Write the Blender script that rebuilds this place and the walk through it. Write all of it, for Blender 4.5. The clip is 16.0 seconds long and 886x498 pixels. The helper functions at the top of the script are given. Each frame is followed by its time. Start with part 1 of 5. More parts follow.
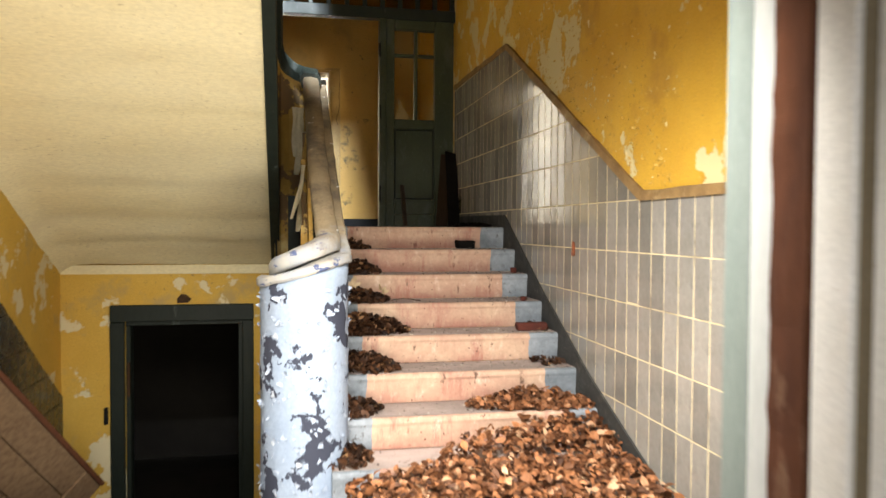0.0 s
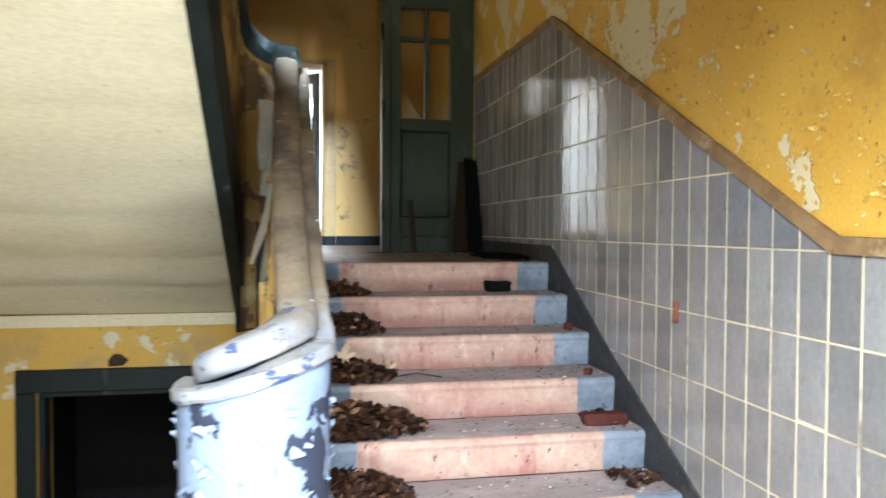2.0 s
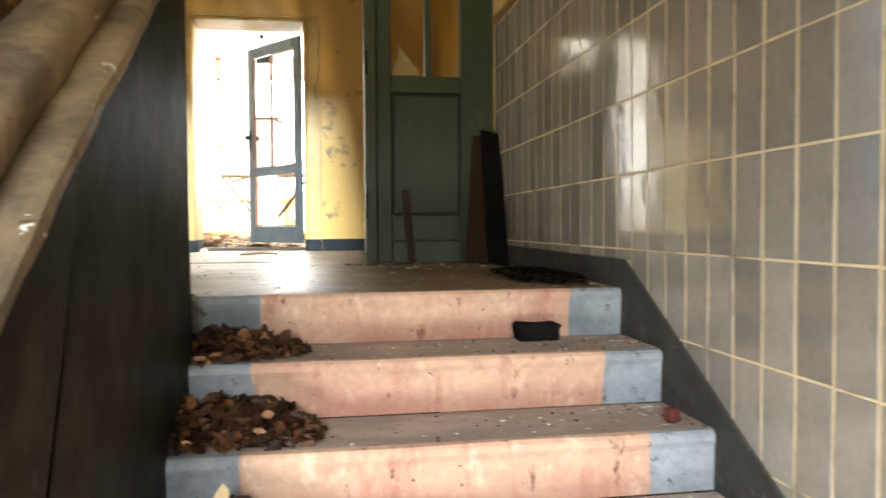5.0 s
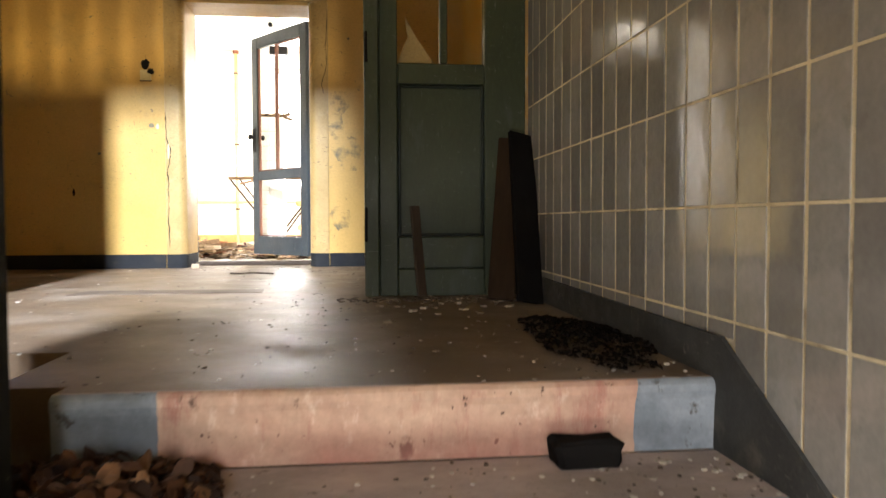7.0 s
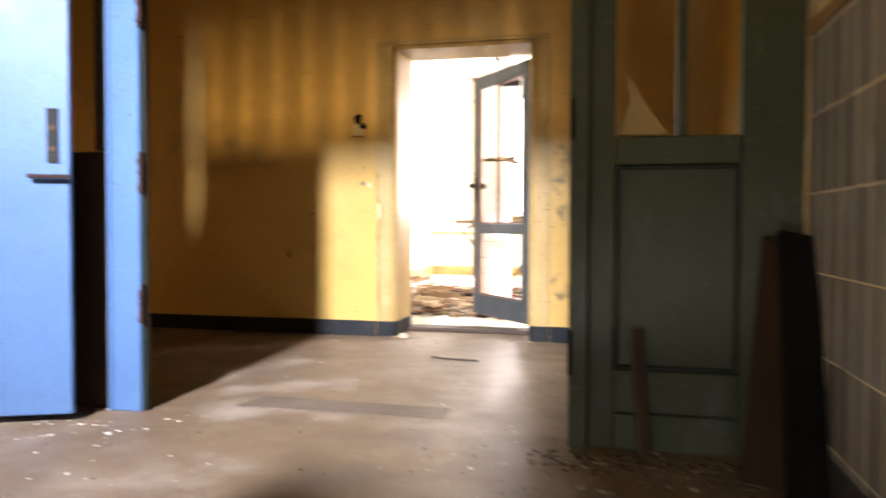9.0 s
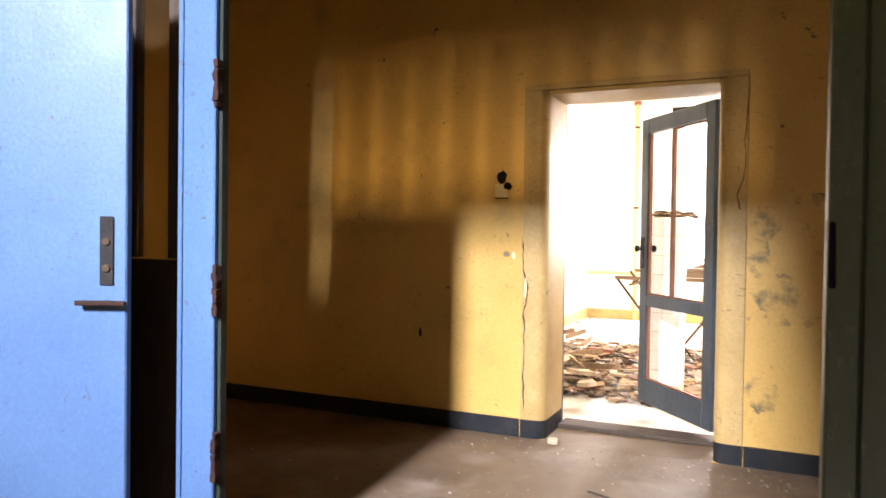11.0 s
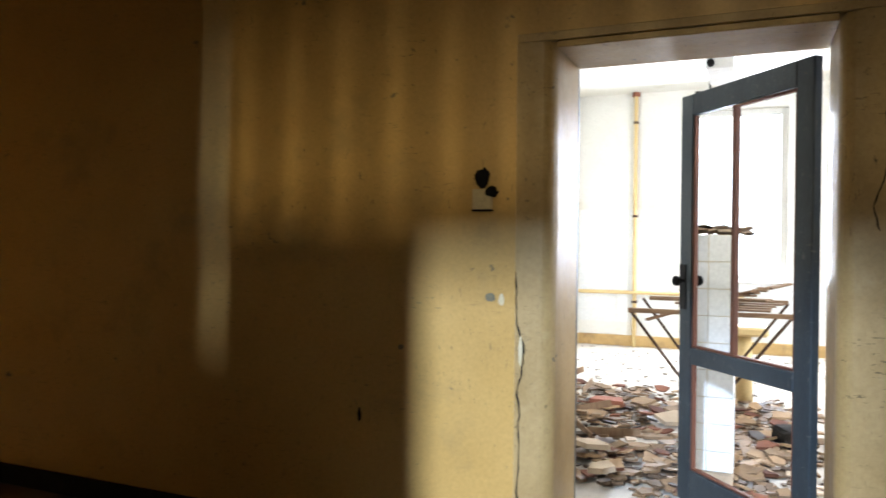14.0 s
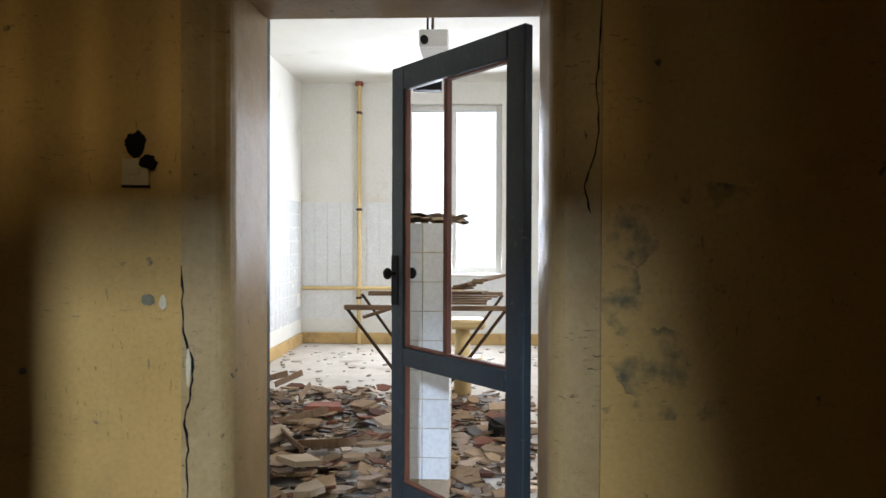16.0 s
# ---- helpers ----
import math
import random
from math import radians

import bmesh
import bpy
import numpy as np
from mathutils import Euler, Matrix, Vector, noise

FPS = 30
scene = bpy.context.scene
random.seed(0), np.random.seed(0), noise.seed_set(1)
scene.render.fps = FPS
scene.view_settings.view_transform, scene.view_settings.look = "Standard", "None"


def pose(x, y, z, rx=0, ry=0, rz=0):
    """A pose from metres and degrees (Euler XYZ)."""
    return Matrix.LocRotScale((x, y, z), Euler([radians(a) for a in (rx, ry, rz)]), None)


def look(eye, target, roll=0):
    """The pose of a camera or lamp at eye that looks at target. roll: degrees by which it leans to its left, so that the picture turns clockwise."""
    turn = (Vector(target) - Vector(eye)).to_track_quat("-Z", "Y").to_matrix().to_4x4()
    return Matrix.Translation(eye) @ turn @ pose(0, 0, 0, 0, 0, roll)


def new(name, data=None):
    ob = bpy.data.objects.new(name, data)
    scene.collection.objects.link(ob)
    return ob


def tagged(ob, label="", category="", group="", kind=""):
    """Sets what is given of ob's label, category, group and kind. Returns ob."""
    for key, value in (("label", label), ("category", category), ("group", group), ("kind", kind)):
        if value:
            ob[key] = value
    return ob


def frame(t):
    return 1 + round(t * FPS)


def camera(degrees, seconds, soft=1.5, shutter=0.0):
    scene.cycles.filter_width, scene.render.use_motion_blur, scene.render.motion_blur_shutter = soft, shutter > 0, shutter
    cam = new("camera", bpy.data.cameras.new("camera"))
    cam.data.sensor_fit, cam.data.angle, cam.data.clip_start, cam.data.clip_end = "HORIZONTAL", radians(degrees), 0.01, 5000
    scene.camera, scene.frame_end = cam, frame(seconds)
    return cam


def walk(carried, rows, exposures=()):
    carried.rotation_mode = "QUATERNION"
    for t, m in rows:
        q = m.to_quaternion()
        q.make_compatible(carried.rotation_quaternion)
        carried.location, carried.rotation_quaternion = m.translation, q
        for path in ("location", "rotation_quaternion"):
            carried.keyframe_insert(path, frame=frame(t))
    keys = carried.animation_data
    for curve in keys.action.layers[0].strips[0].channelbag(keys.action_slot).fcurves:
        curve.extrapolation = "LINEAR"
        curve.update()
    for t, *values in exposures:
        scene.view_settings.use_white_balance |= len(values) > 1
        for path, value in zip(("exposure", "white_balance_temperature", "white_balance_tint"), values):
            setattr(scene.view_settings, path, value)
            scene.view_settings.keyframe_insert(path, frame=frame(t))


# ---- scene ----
cam = camera(62.2, 16.0, 1.5, 0.5)
PATH = [
    (0, (0.438, 0.196, 1.331), (0.827, 2.157, 1.273), 0.3),
    (0.5, (0.456, 0.768, 1.439), (0.861, 2.726, 1.375), 0.2),
    (1, (0.427, 1.042, 1.548), (0.796, 3.007, 1.494), 0.3),
    (1.5, (0.453, 1.436, 1.571), (0.763, 3.411, 1.513), 0.4),
    (2, (0.599, 1.697, 1.531), (0.982, 3.66, 1.477), 0.3),
    (2.5, (0.813, 2.058, 1.536), (1.294, 3.999, 1.479), 0.4),
    (3, (0.883, 2.416, 1.516), (1.38, 4.352, 1.454), 0.2),
    (3.5, (0.91, 2.741, 1.564), (1.418, 4.675, 1.499), -0.0),
    (4, (1.014, 3.043, 1.499), (1.527, 4.975, 1.435), 0.1),
    (4.5, (1.085, 3.356, 1.525), (1.535, 5.304, 1.46), -0.1),
    (5, (1.026, 3.44, 1.559), (1.346, 5.414, 1.496), -0.4),
    (5.2, (1.002, 3.468, 1.553), (1.27, 5.449, 1.494), -0.1),
    (7.3, (1.305, 4.431, 1.762), (1.512, 6.419, 1.685), -0.2),
    (7.5, (1.336, 4.505, 1.809), (1.508, 6.497, 1.74), 0.0),
    (8, (1.363, 4.74, 1.932), (1.454, 6.737, 1.865), 0.1),
    (8.5, (1.427, 4.961, 2.028), (1.496, 6.959, 1.963), 0.1),
    (9, (1.426, 5.156, 2.141), (0.978, 7.105, 2.08), 0.2),
    (9.5, (1.378, 5.331, 2.273), (0.779, 7.238, 2.216), 0.2),
    (10, (1.343, 5.526, 2.327), (0.733, 7.429, 2.266), 0.3),
    (10.2, (1.297, 5.621, 2.394), (0.639, 7.509, 2.336), 0.5),
    (12.3, (0.839, 6.736, 2.64), (-0.094, 8.505, 2.618), 0.6),
    (12.5, (0.736, 6.847, 2.658), (-0.196, 8.616, 2.633), 0.8),
    (13, (0.683, 7.017, 2.67), (-0.271, 8.775, 2.652), 0.5),
    (13.5, (0.631, 7.346, 2.669), (-0.299, 9.116, 2.645), 0.5),
    (14, (0.6, 7.545, 2.677), (-0.18, 9.386, 2.655), 0.5),
    (14.5, (0.53, 7.758, 2.678), (-0.073, 9.665, 2.649), 0.4),
    (15, (0.511, 7.913, 2.68), (0.205, 9.89, 2.652), 0.3),
    (15.5, (0.595, 8.044, 2.666), (0.446, 10.038, 2.637), 0.1),
    (16, (0.635, 8.104, 2.641), (0.547, 10.102, 2.616), 0.2),
]
# exposure follows the clip's own automatic exposure
EXPOSURES = [
    (0.0, -0.85, 6900, 10), (0.5, -0.85, 5300, 8), (1.0, -0.55, 5200, 8), (2.5, -0.6, 5400, 9), (3.5, -0.3, 5700, 7), (5.0, 0.1, 6300, 7),
    (7.5, -0.35, 6500, 14), (8.5, -0.35, 6600, 16), (9.0, -0.4, 6800, 20), (10.2, -0.5, 6900, 22), (12.5, -0.9, 6300, 17), (13.5, -1.3, 5500, 12),
    (14.0, -1.5, 5400, 11), (15.0, -2.2, 5500, 12), (16.0, -2.6, 5500, 12),
]
walk(cam, [(t, look(eye, target, roll)) for t, eye, target, roll in PATH], EXPOSURES)

# ---- dimensions (metres) ----
WALL_R = 2.09        # stairwell wall with the tiles
WALL_L = -1.32       # stairwell wall above the cellar steps
LANDING = 1.336
RISE, TREAD, STEPS = 0.167, 0.32, 8
TOP_Y = 5.905        # edge of the landing
STAIR_L = 0.60       # stair side of the balustrade
PART_Y = 7.885       # glazed partition
FAR_Y = 10.30        # yellow wall of the hall
ROOM_Y = 10.72       # inner face of that wall
ENTRY_Y0, ENTRY_Y1 = 1.33, 1.74
CEIL = 4.60

# ---- world and light ----
world = bpy.data.worlds.new("world")
scene.world = world
world.use_nodes = True
wt = world.node_tree
wt.nodes.clear()
sky = wt.nodes.new("ShaderNodeTexSky")
sky.sky_type, sky.sun_disc = "NISHITA", False
sky.sun_elevation, sky.sun_rotation = radians(38), radians(215)
bg = wt.nodes.new("ShaderNodeBackground")
bg.inputs["Strength"].default_value = 0.12
wo = wt.nodes.new("ShaderNodeOutputWorld")
wt.links.new(sky.outputs[0], bg.inputs[0])
wt.links.new(bg.outputs[0], wo.inputs[0])


def sun_lamp(strength, angle, elevation, azimuth, colour):
    data = bpy.data.lights.new("sun", "SUN")
    data.energy, data.angle, data.color = strength, radians(angle), colour
    ob = new("sun", data)
    e, a = radians(elevation), radians(azimuth)
    way = Vector((math.sin(a) * math.cos(e), math.cos(a) * math.cos(e), math.sin(e)))
    ob.matrix_world = look(way * 20, (0, 0, 0))


def window_light(name, centre, target, w, h, watts, colour, spread):
    data = bpy.data.lights.new(name, "AREA")
    data.shape, data.size, data.size_y, data.energy, data.color = "RECTANGLE", w, h, watts, colour
    data.spread = radians(spread)
    ob = new(name, data)
    ob.matrix_world = look(centre, target)


sun_lamp(1.3, 12, 38, 215, (1.0, 0.95, 0.88))
# sky light falls in through the entry, light off the bright ground outside comes up from low down
window_light("daylight_entry_sky", (0.62, 1.68, 2.15), (1.3, 3.3, 0.2), 1.0, 0.8, 155, (0.97, 0.96, 0.94), 100)
window_light("daylight_entry_ground", (0.50, 1.68, 0.35), (0.05, 3.2, 1.25), 1.1, 0.6, 98, (1.0, 0.94, 0.84), 140)
window_light("daylight_stair_window", (-0.2, 1.55, 5.85), (-0.05, 8.6, 1.9), 0.45, 0.95, 520, (0.76, 0.86, 1.0), 54)
window_light("daylight_room_window", (0.35, 17.15, 3.2), (0.0, 12, 1.9), 1.1, 2.0, 820, (1.0, 0.98, 0.93), 180)
window_light("daylight_room_side_window", (4.1, 13.0, 3.2), (-1, 12.6, 1.6), 2.0, 2.0, 950, (1.0, 0.98, 0.94), 180)
window_light("daylight_side_room_window", (-5.2, 13.9, 3.3), (-4.6, 10.5, 1.6), 2.4, 1.8, 1300, (1.0, 0.98, 0.94), 180)


# ---- materials ----
def nodes_of(name):
    m = bpy.data.materials.new(name)
    m.use_nodes = True
    nt = m.node_tree
    nt.nodes.clear()
    out = nt.nodes.new("ShaderNodeOutputMaterial")
    b = nt.nodes.new("ShaderNodeBsdfPrincipled")
    nt.links.new(b.outputs[0], out.inputs[0])
    return m, nt, b


def noise_node(nt, scale, detail=6, rough=0.6, stretch=(1, 1, 1), offset=0.0, random_shift=False):
    tc = nt.nodes.new("ShaderNodeTexCoord")
    mp = nt.nodes.new("ShaderNodeMapping")
    mp.inputs["Scale"].default_value = stretch
    mp.inputs["Location"].default_value = (offset, offset * 1.7, offset * 0.6)
    nt.links.new(tc.outputs["Object"], mp.inputs[0])
    source = mp.outputs[0]
    if random_shift:
        info = nt.nodes.new("ShaderNodeObjectInfo")
        add = nt.nodes.new("ShaderNodeVectorMath")
        add.operation = "MULTIPLY_ADD"
        nt.links.new(info.outputs["Random"], add.inputs[0])
        add.inputs[1].default_value = (37, 53, 71)
        nt.links.new(source, add.inputs[2])
        source = add.outputs[0]
    n = nt.nodes.new("ShaderNodeTexNoise")
    n.inputs["Scale"].default_value, n.inputs["Detail"].default_value, n.inputs["Roughness"].default_value = scale, detail, rough
    nt.links.new(source, n.inputs["Vector"])
    return n.outputs["Fac"]


def ramp(nt, fac, lo, hi, a=(0, 0, 0), b=(1, 1, 1)):
    r = nt.nodes.new("ShaderNodeValToRGB")
    r.color_ramp.elements[0].position, r.color_ramp.elements[1].position = lo, hi
    r.color_ramp.elements[0].color, r.color_ramp.elements[1].color = (*a, 1), (*b, 1)
    nt.links.new(fac, r.inputs[0])
    return r.outputs[0]


def mixed(nt, fac, a, b, kind="MIX"):
    m = nt.nodes.new("ShaderNodeMix")
    m.data_type, m.blend_type = "RGBA", kind
    for v, i in ((fac, 0), (a, 6), (b, 7)):
        if isinstance(v, tuple):
            m.inputs[i].default_value = (*v, 1)
        elif isinstance(v, (int, float)):
            m.inputs[i].default_value = v
        else:
            nt.links.new(v, m.inputs[i])
    return m.outputs[2]


def bumped(nt, b, height, strength, distance=0.01, before=None):
    bp = nt.nodes.new("ShaderNodeBump")
    bp.inputs["Strength"].default_value, bp.inputs["Distance"].default_value = strength, distance
    nt.links.new(height, bp.inputs["Height"])
    if before is not None:
        nt.links.new(before, bp.inputs["Normal"])
    nt.links.new(bp.outputs[0], b.inputs["Normal"])
    return bp.outputs[0]


def surface(name, a, b, scale=3.0, rough=0.7, rough_to=None, grain=0.25, grain_scale=90, metal=0.0, stain=None, stain_scale=1.3, stain_at=(0.56, 0.68),
            peel=None, peel_scale=2.2, peel_at=(0.56, 0.575), peel_detail=7, stretch=(1, 1, 1), spread=0.0, spots=None, spots_at=(0.70, 0.73), spots_scale=14, offset=0.0, wave=0.0, gloss=None, flecks=None):
    """A worn surface: two tones, stains, small spots, flaked patches with an edge, grain."""
    m, nt, bs = nodes_of(name)
    col = mixed(nt, ramp(nt, noise_node(nt, scale, 7, 0.62, stretch, offset, spread > 0), 0.32, 0.68), a, b)
    fine = noise_node(nt, grain_scale, 5, 0.7, stretch, 5)
    col = mixed(nt, 1.0, col, ramp(nt, fine, 0.25, 0.8, (0.82,) * 3, (1.1,) * 3), "MULTIPLY")
    if spread:
        info = nt.nodes.new("ShaderNodeObjectInfo")
        col = mixed(nt, 1.0, col, ramp(nt, info.outputs["Random"], 0, 1, (1 - spread,) * 3, (1 + spread,) * 3), "MULTIPLY")
    if stain:
        col = mixed(nt, ramp(nt, noise_node(nt, stain_scale, 9, 0.66, stretch, 11 + offset), *stain_at, (0, 0, 0), (0.85,) * 3), col, stain)
    if spots:
        col = mixed(nt, ramp(nt, noise_node(nt, spots_scale, 3, 0.6, (1, 1, 1), 23 + offset), *spots_at), col, spots)
    if flecks:
        for k, st in enumerate(((1, 1, 1), (2.2, 2.2, 0.5), (0.5, 0.5, 2.2))):
            patch = ramp(nt, noise_node(nt, 2.3, 4, 0.6, (1, 1, 1), 31 + 5 * k), 0.46, 0.62)
            mark = ramp(nt, noise_node(nt, 26 + 9 * k, 5, 0.68, st, 41 + 7 * k), 0.62, 0.67)
            col = mixed(nt, mixed(nt, 1.0, patch, mark, "MULTIPLY"), col, flecks)
    ro = ramp(nt, noise_node(nt, scale * 2.2, 6, 0.6, stretch, 7), 0.3, 0.7, (rough,) * 3, (rough_to if rough_to else min(1, rough + 0.12),) * 3)
    height = fine
    last = bumped(nt, bs, fine, grain, 0.004)
    if wave:
        last = bumped(nt, bs, noise_node(nt, 5, 3, 0.5, stretch, 2), wave, 0.03, last)
    if peel:
        mask = ramp(nt, noise_node(nt, peel_scale, peel_detail, 0.62, (1, 1, 1), 17 + offset), *peel_at)
        col = mixed(nt, mask, col, peel)
        ro = mixed(nt, mask, ro, (0.85, 0.85, 0.85))
        inv = nt.nodes.new("ShaderNodeInvert")
        nt.links.new(mask, inv.inputs[1])
        last = bumped(nt, bs, inv.outputs[0], 0.9, 0.004, last)
    nt.links.new(col, bs.inputs["Base Color"])
    nt.links.new(ro, bs.inputs["Roughness"])
    bs.inputs["Metallic"].default_value = metal
    bs.inputs["Specular IOR Level"].default_value = gloss if gloss is not None else (0.15 if rough >= 0.55 else 0.22 if rough >= 0.25 else 0.5)
    return m


def glass(name, colour=(0.9, 0.93, 0.9), rough=0.03):
    m, nt, bs = nodes_of(name)
    bs.inputs["Base Color"].default_value = (*colour, 1)
    bs.inputs["Transmission Weight"].default_value = 1
    bs.inputs["Roughness"].default_value = rough
    bs.inputs["IOR"].default_value = 1.45
    return m


M = {}
M["yellow"] = surface("yellow_wall_paint", (0.66, 0.40, 0.055), (0.58, 0.33, 0.04), 2, 0.45, 0.6, 0.2, stain=(0.40, 0.22, 0.04), stain_scale=1.6, peel=(0.62, 0.53, 0.29), peel_scale=2.6, peel_at=(0.54, 0.55), spots=(0.70, 0.62, 0.40), spots_scale=11, spots_at=(0.69, 0.70), wave=0.12, flecks=(0.36, 0.22, 0.06))
M["cellar_yellow"] = surface("cellar_wall_paint", (0.70, 0.46, 0.10), (0.62, 0.38, 0.07), 2, 0.6, 0.8, 0.25, stain=(0.45, 0.33, 0.14), stain_scale=2.4, peel=(0.72, 0.64, 0.42), peel_scale=2.4, peel_at=(0.58, 0.60), flecks=(0.30, 0.20, 0.08))
M["hall_yellow"] = surface("hall_oil_paint", (0.49, 0.30, 0.085), (0.42, 0.25, 0.066), 1.4, 0.32, 0.5, 0.12, 60, stain=(0.26, 0.17, 0.06), stain_scale=2.2, stain_at=(0.56, 0.74), spots=(0.12, 0.095, 0.05), spots_scale=9, spots_at=(0.70, 0.74), wave=0.15, flecks=(0.16, 0.11, 0.045))
M["soffit"] = surface("soffit_limewash", (0.83, 0.76, 0.52), (0.79, 0.69, 0.42), 1.2, 0.8, 0.9, 0.3, 60, stain=(0.70, 0.61, 0.40), stain_scale=2, stretch=(0.5, 1.1, 1), wave=0.3, flecks=(0.52, 0.44, 0.27))
M["plaster"] = surface("white_plaster", (0.80, 0.78, 0.72), (0.74, 0.71, 0.63), 1.5, 0.8, 0.9, 0.25, stain=(0.60, 0.55, 0.42), stain_scale=1.4)
# kept dark so that ceilings and entry wall bounce little light
M["ceiling"] = surface("bounce_damping_plaster", (0.26, 0.21, 0.14), (0.20, 0.16, 0.10), 1.5, 0.85, 0.95, 0.25, stain=(0.30, 0.24, 0.15))
M["grout"] = surface("cream_grout", (0.66, 0.56, 0.36), (0.55, 0.46, 0.29), 6, 0.85, 0.95, 0.4, stain=(0.14, 0.11, 0.075), stain_scale=3.5, stain_at=(0.53, 0.66))
M["tile"] = surface("grey_glazed_tile", (0.26, 0.246, 0.222), (0.21, 0.198, 0.176), 5, 0.05, 0.14, 0.05, 40, spread=0.22, stain=(0.10, 0.095, 0.085), stain_scale=3, wave=0.10)
M["white_tile"] = surface("white_glazed_tile", (0.80, 0.80, 0.78), (0.74, 0.74, 0.71), 4, 0.15, 0.3, 0.05, 40, spread=0.05)
M["trim"] = surface("brown_trim", (0.30, 0.19, 0.08), (0.18, 0.11, 0.05), 9, 0.7, 0.85, 0.5, stain=(0.45, 0.34, 0.17), stain_scale=6)
M["black_base"] = surface("black_skirting", (0.012, 0.013, 0.015), (0.02, 0.02, 0.02), 6, 0.55, 0.75, 0.3, stain=(0.03, 0.026, 0.022), stain_scale=5, gloss=0.06)
M["tread"] = surface("worn_concrete_tread", (0.40, 0.325, 0.295), (0.27, 0.22, 0.20), 4, 0.7, 0.9, 0.6, 110, stain=(0.48, 0.385, 0.35), stain_scale=3.5, stain_at=(0.50, 0.66), stretch=(0.5, 1, 1), spots=(0.6, 0.56, 0.52), spots_scale=26, spots_at=(0.77, 0.79), flecks=(0.13, 0.105, 0.09))
M["floor"] = surface("landing_screed", (0.150, 0.100, 0.060), (0.105, 0.069, 0.041), 2.2, 0.42, 0.6, 0.35, 100, gloss=0.22, stain=(0.11, 0.08, 0.06), stain_scale=1.5, spots=(0.5, 0.47, 0.43), spots_scale=26, spots_at=(0.715, 0.73), peel=(0.30, 0.25, 0.20), peel_scale=2.4, peel_at=(0.52, 0.85), peel_detail=9, flecks=(0.07, 0.055, 0.045))
M["entry_floor"] = surface("entry_screed", (0.30, 0.27, 0.24), (0.22, 0.20, 0.18), 3, 0.75, 0.9, 0.4, stain=(0.12, 0.09, 0.07), stain_scale=2)
M["room_floor"] = surface("dusty_room_floor", (0.55, 0.50, 0.43), (0.45, 0.40, 0.33), 3, 0.85, 0.95, 0.5, stain=(0.30, 0.24, 0.18), stain_scale=2)
M["dark_panel"] = surface("dark_green_gloss", (0.020, 0.022, 0.016), (0.012, 0.013, 0.011), 3, 0.45, 0.6, 0.2, 50, gloss=0.06, stain=(0.045, 0.04, 0.03), stain_scale=3, wave=0.2, flecks=(0.07, 0.065, 0.05))
M["dark_green"] = surface("dark_green_paint", (0.019, 0.026, 0.021), (0.013, 0.018, 0.015), 5, 0.4, 0.6, 0.3, 60, stretch=(1, 1, 0.3), stain=(0.10, 0.12, 0.11), stain_scale=7, stain_at=(0.63, 0.72))
M["green"] = surface("grey_green_door_paint", (0.046, 0.058, 0.034), (0.034, 0.044, 0.026), 4, 0.32, 0.5, 0.25, 70, stretch=(1, 1, 0.35), stain=(0.06, 0.07, 0.06), stain_scale=6, spots=(0.03, 0.03, 0.028), spots_scale=13, spots_at=(0.72, 0.75), flecks=(0.09, 0.10, 0.085))
M["blue"] = surface("pale_blue_door_paint", (0.056, 0.108, 0.205), (0.047, 0.093, 0.183), 3, 0.35, 0.5, 0.2, 70, spots=(0.05, 0.05, 0.06), spots_scale=20, spots_at=(0.72, 0.735), flecks=(0.05, 0.06, 0.08))
M["newel"] = surface("flaking_pale_blue_paint", (0.28, 0.34, 0.43), (0.23, 0.29, 0.385), 4, 0.5, 0.65, 0.3, 60, peel=(0.035, 0.04, 0.06), peel_scale=5.0, peel_at=(0.55, 0.556), peel_detail=8)
M["old_wood"] = surface("weathered_wood", (0.25, 0.165, 0.095), (0.16, 0.10, 0.06), 6, 0.8, 0.9, 0.5, 40, stretch=(1, 6, 6))
M["dark_wood"] = surface("dark_wood", (0.06, 0.042, 0.03), (0.04, 0.028, 0.02), 6, 0.6, 0.8, 0.4, 40, stretch=(6, 6, 1))
M["brown_wood"] = surface("brown_moulding", (0.15, 0.058, 0.030), (0.10, 0.038, 0.022), 6, 0.5, 0.7, 0.3, stretch=(6, 6, 1))
M["leaf_door"] = surface("grey_blue_door_paint", (0.034, 0.043, 0.047), (0.025, 0.032, 0.036), 4, 0.35, 0.55, 0.3, 60, spots=(0.06, 0.05, 0.045), spots_scale=15, spots_at=(0.71, 0.73), stretch=(1, 1, 0.4), flecks=(0.10, 0.09, 0.08))
M["brick"] = surface("outer_brick", (0.32, 0.12, 0.07), (0.22, 0.085, 0.05), 9, 0.85, 0.95, 0.6, spread=0.2)
M["jamb"] = surface("grey_green_jamb", (0.19, 0.22, 0.20), (0.15, 0.18, 0.165), 5, 0.6, 0.75, 0.3, stretch=(1, 1, 0.3))
M["pale_grey"] = surface("pale_grey_board", (0.46, 0.47, 0.45), (0.38, 0.39, 0.38), 8, 0.6, 0.75, 0.4, stretch=(1, 1, 0.2))
M["white_paint"] = surface("old_white_paint", (0.78, 0.76, 0.72), (0.70, 0.68, 0.63), 6, 0.6, 0.8, 0.4, spots=(0.4, 0.3, 0.22), spots_scale=20, spots_at=(0.72, 0.74))
M["iron"] = surface("rusty_iron", (0.10, 0.055, 0.03), (0.05, 0.035, 0.025), 20, 0.7, 0.9, 0.5, metal=0.5)
M["black_metal"] = surface("black_metal", (0.012, 0.012, 0.013), (0.022, 0.020, 0.018), 20, 0.5, 0.7, 0.3, gloss=0.06)
